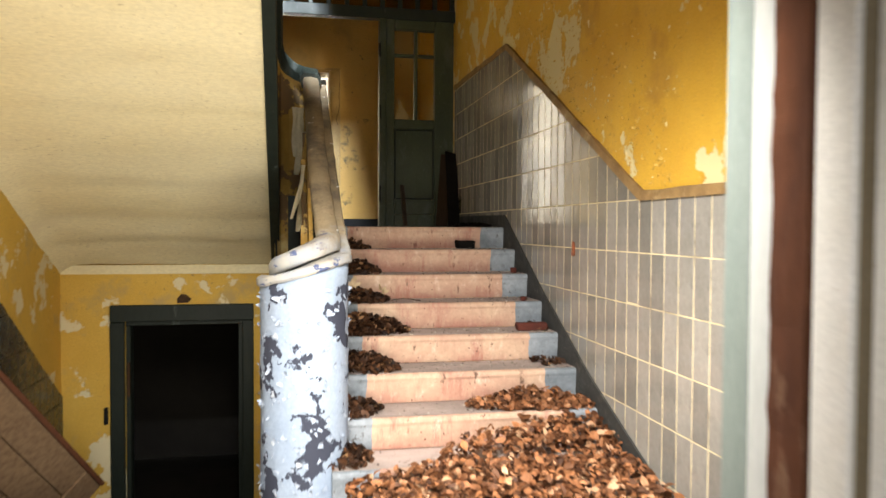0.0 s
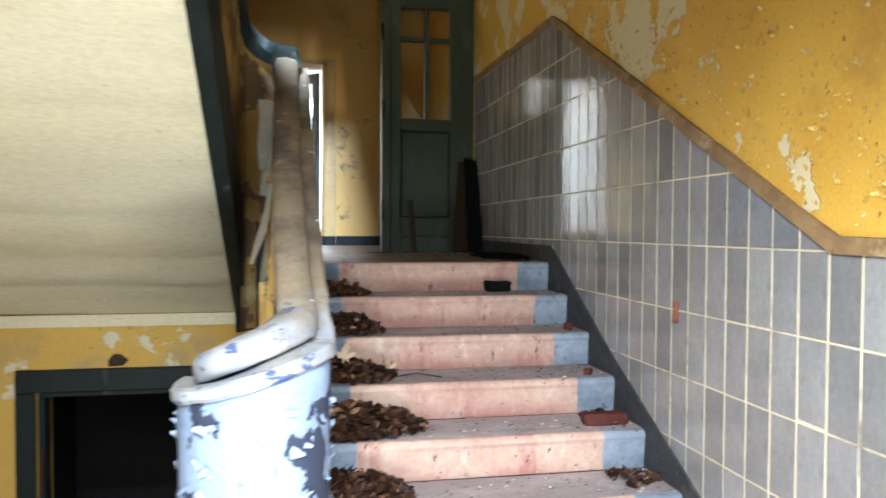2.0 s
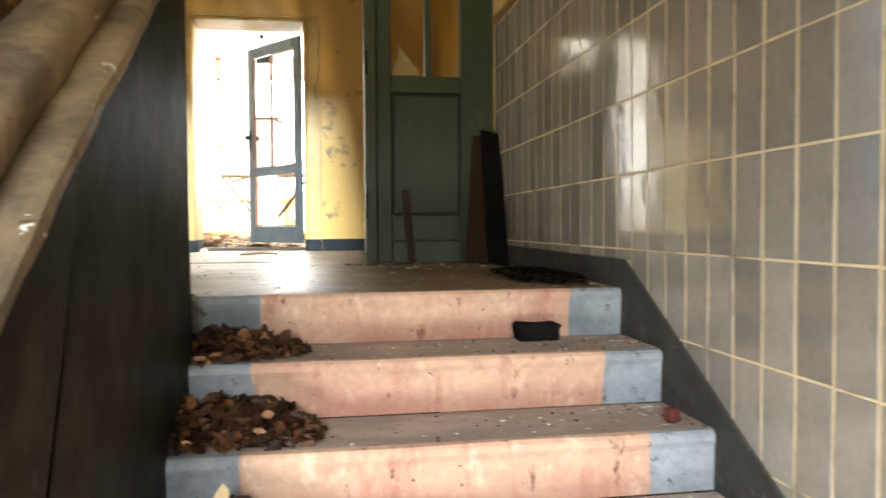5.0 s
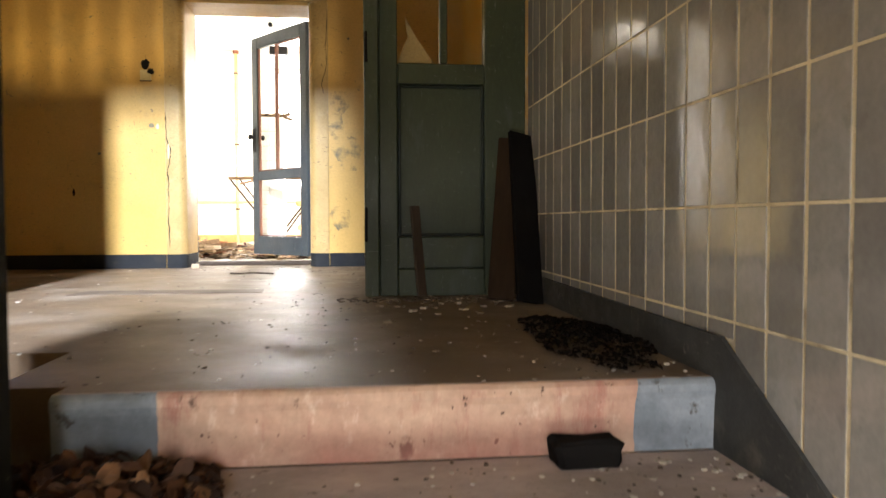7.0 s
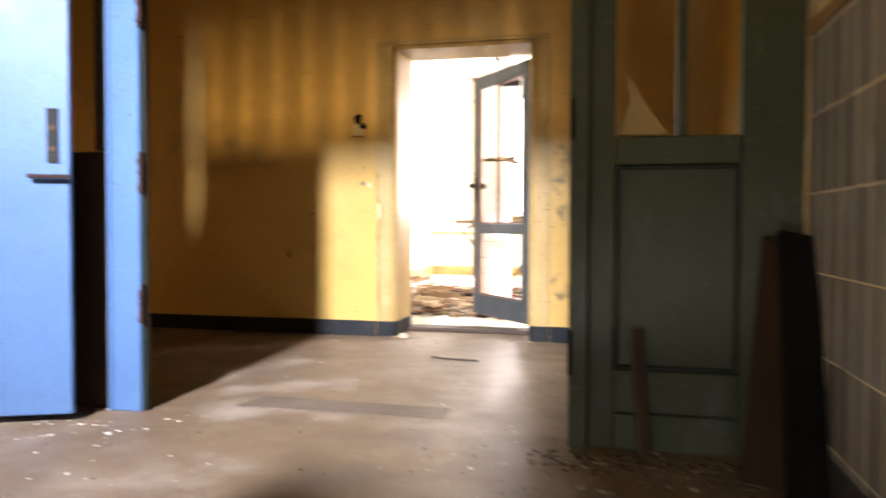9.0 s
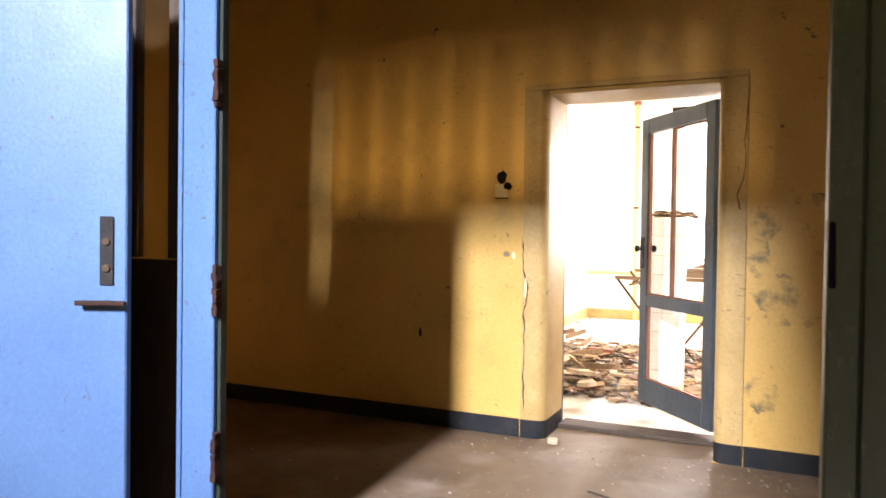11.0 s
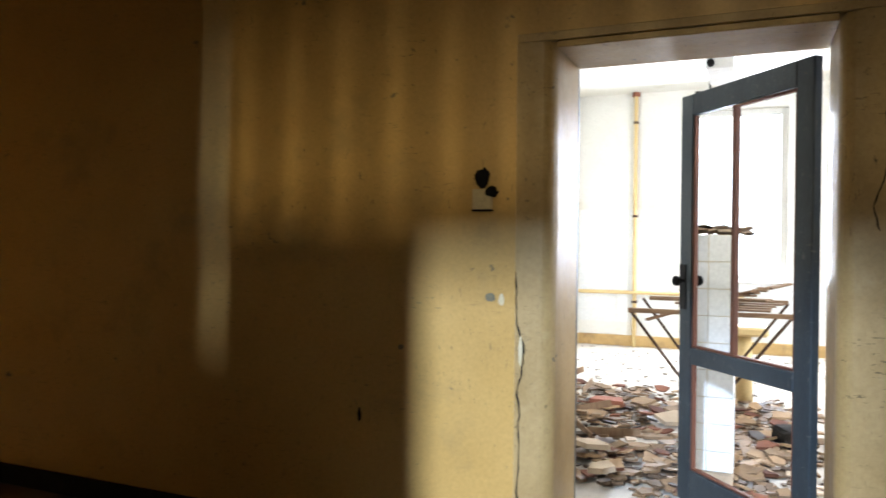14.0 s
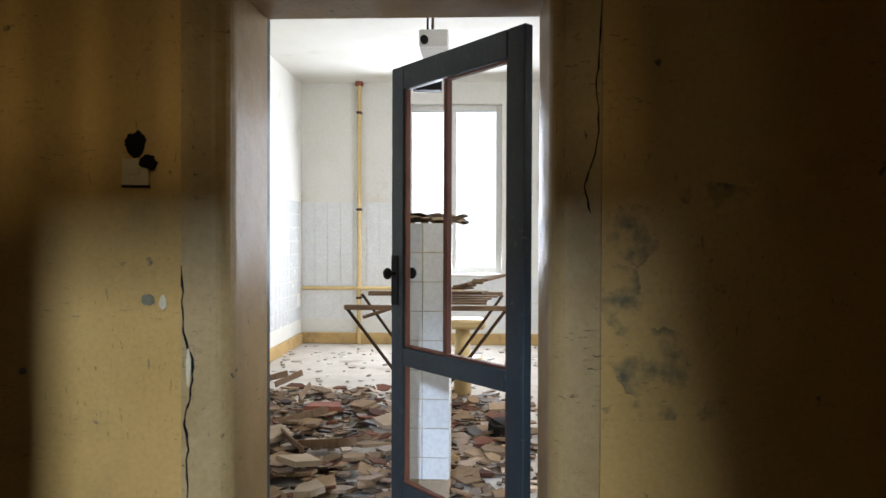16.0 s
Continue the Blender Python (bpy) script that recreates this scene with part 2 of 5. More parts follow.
M["grey_skirt"] = surface("dark_grey_skirting", (0.050, 0.050, 0.047), (0.035, 0.035, 0.034), 6, 0.5, 0.7, 0.3, stain=(0.10, 0.09, 0.075), stain_scale=5, gloss=0.12, flecks=(0.14, 0.13, 0.11))
M["pipe"] = surface("cream_pipe_paint", (0.62, 0.47, 0.22), (0.55, 0.40, 0.17), 8, 0.5, 0.6, 0.2)
M["base_yellow"] = surface("ochre_base_band", (0.55, 0.38, 0.16), (0.45, 0.30, 0.12), 6, 0.8, 0.9, 0.5, stain=(0.3, 0.2, 0.1), stain_scale=5)
M["hole"] = surface("dark_hole", (0.007, 0.006, 0.006), (0.011, 0.010, 0.009), 8, 0.9, 1.0, 0.4, gloss=0.03)
M["bakelite"] = surface("yellowed_switch", (0.50, 0.40, 0.22), (0.46, 0.36, 0.19), 9, 0.45, 0.6, 0.1)
M["patch"] = surface("dark_floor_strip", (0.120, 0.088, 0.062), (0.085, 0.062, 0.044), 5, 0.6, 0.75, 0.3)
M["plank_brown"] = surface("brown_board", (0.034, 0.021, 0.013), (0.024, 0.015, 0.010), 5, 0.6, 0.8, 0.3, gloss=0.05, stretch=(6, 6, 1))
M["bare_wood"] = surface("splintered_wood", (0.10, 0.038, 0.019), (0.06, 0.024, 0.014), 9, 0.75, 0.9, 0.6, 50, stain=(0.22, 0.14, 0.09), stain_scale=9, stretch=(1, 1, 0.3))
M["dark_brick"] = surface("dark_red_brick", (0.10, 0.028, 0.02), (0.06, 0.02, 0.015), 12, 0.85, 0.95, 0.5)
M["dark_brown"] = surface("dark_splintered_wood", (0.030, 0.014, 0.009), (0.018, 0.009, 0.007), 12, 0.8, 0.9, 0.6)
M["mould"] = surface("hall_oil_paint_mouldy", (0.49, 0.30, 0.085), (0.42, 0.25, 0.066), 1.4, 0.32, 0.5, 0.12, 60, stain=(0.34, 0.26, 0.11), stain_scale=2.2, stain_at=(0.60, 0.75), spots=(0.11, 0.09, 0.045), spots_scale=12, spots_at=(0.47, 0.72), wave=0.15, flecks=(0.09, 0.075, 0.04))
M["stain"] = surface("grey_mould", (0.20, 0.165, 0.09), (0.12, 0.105, 0.065), 20, 0.6, 0.8, 0.3)
M["red_stub"] = surface("red_clay", (0.30, 0.085, 0.035), (0.10, 0.05, 0.035), 25, 0.8, 0.9, 0.5)
M["slab"] = surface("broken_plaster_slab", (0.44, 0.34, 0.23), (0.32, 0.24, 0.15), 5, 0.85, 0.95, 0.5)
M["spray"] = surface("yellow_spray_paint", (0.75, 0.55, 0.04), (0.70, 0.50, 0.03), 5, 0.6, 0.7, 0.1)
# near-black tone puts the cellar's shade into its colour; a rubble stone shares it
M["cellar"] = surface("cellar_shade_plaster", (0.022, 0.019, 0.015), (0.014, 0.012, 0.010), 2, 0.85, 0.95, 0.4)
m_, nt_, bs_ = nodes_of("bright_distance")
bs_.inputs["Base Color"].default_value = (0.6, 0.65, 0.55, 1)
bs_.inputs["Emission Color"].default_value = (1.0, 0.99, 0.93, 1)
bs_.inputs["Emission Strength"].default_value = 12.0
M["glow"] = m_
M["glass"] = glass("clear_glass")
# tinted glass over the header, added to dim and warm the window light
M["grimy_glass"] = glass("dimming_transom_glass", (0.66, 0.52, 0.30), 0.06)
gt = M["grimy_glass"].node_tree
clear_, blend_ = gt.nodes.new("ShaderNodeBsdfTransparent"), gt.nodes.new("ShaderNodeMixShader")
clear_.inputs[0].default_value = (0.62, 0.52, 0.34, 1)
blend_.inputs[0].default_value = 0.9
gt.links.new([n for n in gt.nodes if n.type == "BSDF_PRINCIPLED"][0].outputs[0], blend_.inputs[1])
gt.links.new(clear_.outputs[0], blend_.inputs[2])
gt.links.new(blend_.outputs[0], [n for n in gt.nodes if n.type == "OUTPUT_MATERIAL"][0].inputs[0])
M["dirty_glass"] = glass("dusty_glass", (0.75, 0.72, 0.62), 0.12)


# ---- building helpers ----
def mesh_ob(name, bm, material, parent=None, smooth=False):
    bmesh.ops.recalc_face_normals(bm, faces=bm.faces)
    me = bpy.data.meshes.new(name)
    bm.to_mesh(me)
    bm.free()
    for m in material if isinstance(material, (list, tuple)) else [material]:
        me.materials.append(M[m])
    if smooth:
        me.polygons.foreach_set("use_smooth", [True] * len(me.polygons))
    ob = new(name, me)
    if parent is not None:
        ob.parent = parent
    return ob


def part(name, bm, material, parent, label="", smooth=False):
    ob = mesh_ob(name, bm, material, parent, smooth)
    return tagged(ob, label) if label else ob


def thing(name, label, category, group="", kind="", at=(0, 0, 0)):
    ob = new(name)
    ob.empty_display_size = 0.1
    ob.matrix_world = at if isinstance(at, Matrix) else Matrix.Translation(at)
    return tagged(ob, label, category, group, kind)


def structure(name, bm, material, label, smooth=False, parent=None):
    return tagged(mesh_ob(name, bm, material, parent, smooth), label, name.rstrip("_0123456789").split("_")[0], kind="structure")


def add_box(bm, lo, hi, bevel=0.0, m=None):
    lo, hi = Vector(lo), Vector(hi)
    made = bmesh.ops.create_cube(bm, size=1, matrix=(m if m is not None else Matrix()) @ Matrix.Translation((lo + hi) / 2) @ Matrix.Diagonal((*(hi - lo), 1)))
    if bevel:
        edges = {e for v in made["verts"] for e in v.link_edges}
        bmesh.ops.bevel(bm, geom=list(edges), offset=bevel, segments=1, affect="EDGES", profile=0.5)
    return bm


def box(lo, hi, bevel=0.0, m=None):
    return add_box(bmesh.new(), lo, hi, bevel, m)


def add_rod(bm, a, b, r, sides=10, r2=None):
    a, b = Vector(a), Vector(b)
    turn = (b - a).to_track_quat("Z", "Y").to_matrix().to_4x4()
    bmesh.ops.create_cone(bm, cap_ends=True, segments=sides, radius1=r, radius2=r if r2 is None else r2, depth=(b - a).length, matrix=Matrix.Translation((a + b) / 2) @ turn)
    return bm


def rod(a, b, r, sides=10, r2=None):
    return add_rod(bmesh.new(), a, b, r, sides, r2)


def bar(a, b, w, h, bevel=0.003):
    """A squared bar from a to b, w across and h high."""
    a, b = Vector(a), Vector(b)
    turn = (b - a).to_track_quat("Y", "Z").to_matrix().to_4x4()
    n = (b - a).length
    return box((-w / 2, 0, -h / 2), (w / 2, n, h / 2), bevel, Matrix.Translation(a) @ turn)


def pierced(us, vs, holes, axis, lo, hi):
    """A wall from lo to hi along axis, spanning us x vs, with holes (u0, v0, u1, v1) cut through it."""
    us = sorted({*us, *(h[0] for h in holes), *(h[2] for h in holes)})
    vs = sorted({*vs, *(h[1] for h in holes), *(h[3] for h in holes)})
    bm = bmesh.new()

    def at(u, v, w):
        return {"x": (w, u, v), "y": (u, w, v), "z": (u, v, w)}[axis]

    def solid(i, j):
        if not (0 <= i < len(us) - 1 and 0 <= j < len(vs) - 1):
            return False
        u, v = (us[i] + us[i + 1]) / 2, (vs[j] + vs[j + 1]) / 2
        return not any(h[0] < u < h[2] and h[1] < v < h[3] for h in holes)

    def quad(*ps):
        bm.faces.new([bm.verts.new(p) for p in ps])

    for i in range(len(us) - 1):
        for j in range(len(vs) - 1):
            if not solid(i, j):
                continue
            u0, u1, v0, v1 = us[i], us[i + 1], vs[j], vs[j + 1]
            for w in (lo, hi):
                quad(at(u0, v0, w), at(u1, v0, w), at(u1, v1, w), at(u0, v1, w))
            for di, dj, a, b in ((-1, 0, (u0, v0), (u0, v1)), (1, 0, (u1, v0), (u1, v1)), (0, -1, (u0, v0), (u1, v0)), (0, 1, (u0, v1), (u1, v1))):
                if not solid(i + di, j + dj):
                    quad(at(*a, lo), at(*b, lo), at(*b, hi), at(*a, hi))
    bmesh.ops.remove_doubles(bm, verts=bm.verts, dist=1e-5)
    return bm


def prism(points, axis, lo, hi):
    """A flat outline pushed from lo to hi along an axis; points are (y, z) for x, (x, z) for y, (x, y) for z."""
    def at(p, w):
        return {"x": (w, p[0], p[1]), "y": (p[0], w, p[1]), "z": (p[0], p[1], w)}[axis]
    bm = bmesh.new()
    a, b = [bm.verts.new(at(p, lo)) for p in points], [bm.verts.new(at(p, hi)) for p in points]
    bm.faces.new(a), bm.faces.new(b)
    for i in range(len(points)):
        j = (i + 1) % len(points)
        bm.faces.new((a[i], a[j], b[j], b[i]))
    return bm


def sweep(path, section, closed_ends=True):
    """A section (across, up) carried along a path of points, kept upright."""
    bm = bmesh.new()
    path = [Vector(p) for p in path]
    rings = []
    for i, p in enumerate(path):
        way = (path[min(i + 1, len(path) - 1)] - path[max(i - 1, 0)])
        flat = Vector((way.x, way.y, 0)).normalized()
        side = Vector((flat.y, -flat.x, 0))
        up = side.cross(way.normalized())
        rings.append([bm.verts.new(p + side * u + up * v) for u, v in section])
    for a, b in zip(rings, rings[1:]):
        for i in range(len(section)):
            j = (i + 1) % len(section)
            bm.faces.new((a[i], a[j], b[j], b[i]))
    if closed_ends:
        bm.faces.new(rings[0]), bm.faces.new(rings[-1])
    return bm


def smooth_path(points, n=8):
    """Catmull-Rom through the points."""
    ps = [Vector(p) for p in points]
    ps = [2 * ps[0] - ps[1], *ps, 2 * ps[-1] - ps[-2]]
    out = []
    for a, b, c, d in zip(ps, ps[1:], ps[2:], ps[3:]):
        for k in range(n):
            t = k / n
            out.append(0.5 * (2 * b + (c - a) * t + (2 * a - 5 * b + 4 * c - d) * t * t + (3 * b - a - 3 * c + d) * t ** 3))
    return out + [ps[-2]]


def rough_up(bm, amount, scale, axis=None):
    """Uneven old surfaces: moves the points by noise."""
    for v in bm.verts:
        d = noise.noise(v.co * scale) * amount
        if axis is None:
            v.co += Vector((noise.noise(v.co * scale + Vector((9, 0, 0))), noise.noise(v.co * scale + Vector((0, 9, 0))), noise.noise(v.co * scale))) * amount
        else:
            v.co[axis] += d
    return bm


def step_y(k):
    return TOP_Y - TREAD * (k - 1)


def step_z(k):
    return LANDING - RISE * (k - 1)


# ---- large structure ----
# entry floor, cellar pit and the ground outside
structure("floor_entry", pierced((WALL_L, WALL_R), (ENTRY_Y0, 6.2), [(WALL_L, 3.45, 0.42, 6.2)], "z", -0.2, 0.0), "entry_floor", "dusty grey screed floor of the entry")
structure("ground", box((-40, -40, -0.4), (40, ENTRY_Y0 + 0.02, -0.03)), "entry_floor", "grey trodden ground outside the entry door")
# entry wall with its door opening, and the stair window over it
structure("wall_entry", pierced((-2.2, 2.5), (-0.2, 7.0), [(-0.28, -0.2, 1.42, 2.60), (-0.80, 5.25, 0.40, 6.45)], "y", ENTRY_Y0, ENTRY_Y1), "ceiling", "stained plastered entry wall with a door opening, darkened against bounced light")
structure("wall_right", box((WALL_R, 1.75, -0.2), (WALL_R + 0.3, 10.28, 7.0)), "yellow", "yellow painted stairwell wall with flaking patches")
structure("wall_left", pierced((1.75, 7.86), (-1.4, 7.0), [(6.70, LANDING, 7.46, 3.40)], "x", WALL_L - 0.3, WALL_L), "cellar_yellow", "yellow stairwell wall with flaking paint")
structure("wall_cellar", pierced((WALL_L, 0.60), (-1.2, 1.03), [(-0.86, -1.2, 0.04, 0.60)], "y", 6.19, 6.45), "cellar_yellow", "yellow plaster wall over the cellar door")
structure("landing_slab", box((WALL_L, 6.455, LANDING - 0.22), (WALL_R, FAR_Y - 0.01, LANDING)), "floor", "worn grey screed floor of the landing and hall")
structure("floor_landing_inner_edge", box((0.44, 6.0, LANDING - 0.22), (0.602, 6.455, LANDING)), "floor", "worn brown screed floor behind the balustrade end")
structure("floor_landing_edge", box((0.602, TOP_Y + 0.030, LANDING - 0.22), (WALL_R, 6.455, LANDING)), "floor", "worn grey screed floor at the stair head")
structure("floor_hall_side", box((-6.5, PART_Y, LANDING - 0.22), (WALL_L - 0.004, FAR_Y - 0.01, LANDING)), "floor", "worn grey screed floor of the hall")
structure("wall_far", pierced((-6.5, 2.4), (LANDING - 0.22, CEIL), [(-0.175, LANDING, 0.925, 3.450), (-5.05, LANDING, -3.96, 3.50)], "y", FAR_Y, ROOM_Y), "hall_yellow", "yellow oil-painted hall wall with two doorways")
structure("wall_hall_left", box((-6.8, PART_Y - 0.2, LANDING - 0.2), (-6.5, ROOM_Y, CEIL)), "hall_yellow", "yellow hall end wall")
structure("wall_hall_near", box((-6.5, PART_Y - 0.02, LANDING - 0.2), (WALL_L - 0.30, PART_Y + 0.2, CEIL)), "hall_yellow", "yellow hall wall beside the partition")
structure("ceiling_hall", box((-6.8, 6.2, CEIL), (2.4, ROOM_Y, CEIL + 0.2)), "ceiling", "stained hall ceiling, darkened against bounced light")
structure("ceiling_stairwell", box((-1.7, ENTRY_Y0, 7.0), (2.4, 6.4, 7.2)), "ceiling", "stained stairwell ceiling, darkened against bounced light")
structure("wall_stairwell_upper", box((-1.7, 6.2, CEIL + 0.2), (2.4, 6.4, 7.0)), "ceiling", "plastered wall over the hall ceiling, darkened against bounced light")
# cellar behind its door, its darkness put into the wall and floor colour
structure("wall_cellar_back", box((-1.5, 8.6, -1.4), (1.0, 8.8, 1.1)), "cellar", "cellar wall coloured near black for its shade")
structure("wall_cellar_side", box((0.62, 6.46, -1.4), (0.8, 8.6, 1.1)), "cellar", "cellar wall coloured near black for its shade")
structure("wall_cellar_other_side", box((-1.62, 6.46, -1.4), (-1.33, 8.6, 1.1)), "cellar", "cellar wall coloured near black for its shade")
structure("floor_cellar", box((-1.62, 5.2, -1.4), (0.8, 8.6, -1.2)), "cellar", "cellar floor coloured near black for its shade")


def cellar_steps():
    bm = bmesh.new()
    for k in range(6):
        add_box(bm, (WALL_L + 0.002, 3.45 + 0.3 * k, -1.2), (0.41, 3.75 + 0.3 * k, -0.2 - 0.2 * k + 0.0), 0.01)
    return bm


structure("stairs_cellar", cellar_steps(), "cellar", "concrete cellar steps going down, coloured near black for shade")
structure("wall_under_stair", box((0.42, 4.0, -1.2), (0.60, 6.18, 0.3)), "cellar_yellow", "plaster wall under the stair")


# stair flight, step by step
def stair_flight():
    flight = thing("stair_flight", "concrete stair flight painted pink and grey, worn and littered", "stairs", kind="structure")
    for k in range(1, STEPS + 1):
        y, z = step_y(k), step_z(k)
        back = TOP_Y + 0.06 if k == 1 else y + TREAD - 0.001
        bm = bmesh.new()
        n = 26
        sec = [(y + 0.012, z - RISE), (y + 0.004, z - 0.045), (y - 0.001, z - 0.028), (y + 0.003, z - 0.012), (y + 0.012, z - 0.003), (y + 0.028, z), (back, z), (back, z - RISE)]
        if k == 1:
            sec[6], sec[7] = (TOP_Y + 0.030, z), (TOP_Y + 0.030, z - RISE)
            sec[5] = (y + 0.02, z)
        rings = []
        for i in range(n + 1):
            x = STAIR_L + (WALL_R - STAIR_L - 0.002) * i / n
            ring = []
            for q, (yy, zz) in enumerate(sec):
                wob = noise.noise(Vector((x * 4, k * 3.1, q * 0.4))) * 0.006 * (q in (1, 2, 3, 4))
                ring.append(bm.verts.new((x, yy + wob, zz + (wob * 0.5 if q in (3, 4) else 0))))
            rings.append(ring)
        for a, b in zip(rings, rings[1:]):
            for i in range(len(sec)):
                j = (i + 1) % len(sec)
                face = bm.faces.new((a[i], a[j], b[j], b[i]))
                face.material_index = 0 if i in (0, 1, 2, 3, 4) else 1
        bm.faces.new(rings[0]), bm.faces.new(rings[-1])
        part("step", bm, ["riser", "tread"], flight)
    return flight


def riser_material():
    m, nt, bs = nodes_of("pink_riser_with_grey_ends")
    tc = nt.nodes.new("ShaderNodeTexCoord")
    sep = nt.nodes.new("ShaderNodeSeparateXYZ")
    nt.links.new(tc.outputs["Object"], sep.inputs[0])
    pink = mixed(nt, ramp(nt, noise_node(nt, 2.6, 9, 0.68), 0.34, 0.66), (0.42, 0.245, 0.18), (0.54, 0.385, 0.275))
    pink = mixed(nt, ramp(nt, noise_node(nt, 5, 8, 0.72, (1.5, 1, 0.35), 4), 0.54, 0.66), pink, (0.36, 0.17, 0.13))
    pink = mixed(nt, ramp(nt, noise_node(nt, 16, 8, 0.75, (1, 1, 0.5), 27), 0.56, 0.70, (0, 0, 0), (0.7,) * 3), pink, (0.70, 0.55, 0.44))
    pink = mixed(nt, ramp(nt, noise_node(nt, 12, 6, 0.66, (1, 1, 0.45), 9), 0.63, 0.69), pink, (0.12, 0.07, 0.05))
    pink = mixed(nt, ramp(nt, noise_node(nt, 34, 4, 0.6, (1, 1, 1), 41), 0.66, 0.70), pink, (0.10, 0.06, 0.045))
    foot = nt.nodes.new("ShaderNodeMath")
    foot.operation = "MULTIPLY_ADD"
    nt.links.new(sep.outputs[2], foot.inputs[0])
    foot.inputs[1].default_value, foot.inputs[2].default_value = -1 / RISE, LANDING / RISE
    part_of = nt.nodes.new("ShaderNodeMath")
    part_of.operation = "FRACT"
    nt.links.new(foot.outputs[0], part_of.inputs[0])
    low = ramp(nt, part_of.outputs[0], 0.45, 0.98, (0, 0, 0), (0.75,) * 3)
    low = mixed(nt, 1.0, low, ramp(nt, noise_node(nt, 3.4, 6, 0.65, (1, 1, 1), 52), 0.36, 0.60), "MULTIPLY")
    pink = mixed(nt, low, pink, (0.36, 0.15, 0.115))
    grey = mixed(nt, ramp(nt, noise_node(nt, 5, 9, 0.7, (1, 1, 1), 14), 0.38, 0.62), (0.16, 0.185, 0.21), (0.27, 0.30, 0.335))
    grey = mixed(nt, ramp(nt, noise_node(nt, 20, 7, 0.7, (1, 1, 1), 19), 0.60, 0.66), grey, (0.09, 0.085, 0.08))

    def beyond(value, limit, sign):
        jit = nt.nodes.new("ShaderNodeMath")
        jit.operation = "MULTIPLY_ADD"
        nt.links.new(noise_node(nt, 5, 5, 0.6, (1, 1, 1), 31), jit.inputs[0])
        jit.inputs[1].default_value = 0.05
        nt.links.new(value, jit.inputs[2])
        c = nt.nodes.new("ShaderNodeMath")
        c.operation = "GREATER_THAN" if sign > 0 else "LESS_THAN"
        nt.links.new(jit.outputs[0], c.inputs[0])
        c.inputs[1].default_value = limit + 0.025
        return c.outputs[0]
    col = mixed(nt, beyond(sep.outputs[0], 1.88, 1), pink, grey)
    col = mixed(nt, beyond(sep.outputs[0], 0.82, -1), col, grey)
    dirt = ramp(nt, noise_node(nt, 40, 6, 0.7), 0.25, 0.8, (0.78,) * 3, (1.1,) * 3)
    col = mixed(nt, 1.0, col, dirt, "MULTIPLY")
    nt.links.new(col, bs.inputs["Base Color"])
    bs.inputs["Roughness"].default_value = 0.7
    bs.inputs["Specular IOR Level"].default_value = 0.2
    bumped(nt, bs, noise_node(nt, 70, 6, 0.7), 0.4, 0.005)
    return m


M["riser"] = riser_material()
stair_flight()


# upper flight: underside, string, steps, half landing
DRIFT = 0.0155


def drifted(bm):
    for v in bm.verts:
        v.co.x += DRIFT * (6.19 - v.co.y)
    return bm


def cove(x, y):
    """The plaster sags where the underside meets the wall, and rounds off at its foot."""
    u = max(0.0, 1 - (x - WALL_L) / 0.16)
    return -0.07 * u * u - 0.02 * u * noise.noise(Vector((x * 9, y * 6, 2)))


def soffit():
    bm = bmesh.new()
    nx, ny = 30, 150
    grid = []
    for j in range(ny + 1):
        y = 6.19 - 3.4 * j / ny
        base = 1.035 + (6.19 - y) * 0.522
        along = (6.19 - y) / 0.36 * math.pi + 0.5 + 1.3 * noise.noise(Vector((0, y * 0.9, 1)))
        bulge = 0.026 * (0.6 - abs(math.sin(along))) * (0.35 + 0.9 * abs(noise.noise(Vector((4, y * 1.3, 0)))))
        row = []
        for i in range(nx + 1):
            edge = 0.262 + DRIFT * (6.19 - y)
            x = WALL_L + (edge - WALL_L) * i / nx
            row.append(bm.verts.new((x, y, cove(x, y) + base + bulge * (0.75 + 0.25 * noise.noise(Vector((x * 2, y, 0)))) + 0.018 * noise.noise(Vector((x * 0.9, y * 3.4, 3))) + 0.006 * noise.noise(Vector((x * 4, y * 7, 6))))))
        grid.append(row)
    for a, b in zip(grid, grid[1:]):
        for i in range(nx):
            bm.faces.new((a[i], a[i + 1], b[i + 1], b[i]))
    return bm


structure("ceiling_soffit", soffit(), "soffit", "uneven cream limewashed underside of the upper stair flight", smooth=True)


structure("trim_cellar_band", rough_up(box((WALL_L + 0.003, 6.182, 0.962), (0.43, 6.1895, 1.032), 0.002), 0.002, 9), "soffit", "cream painted band over the cellar wall")


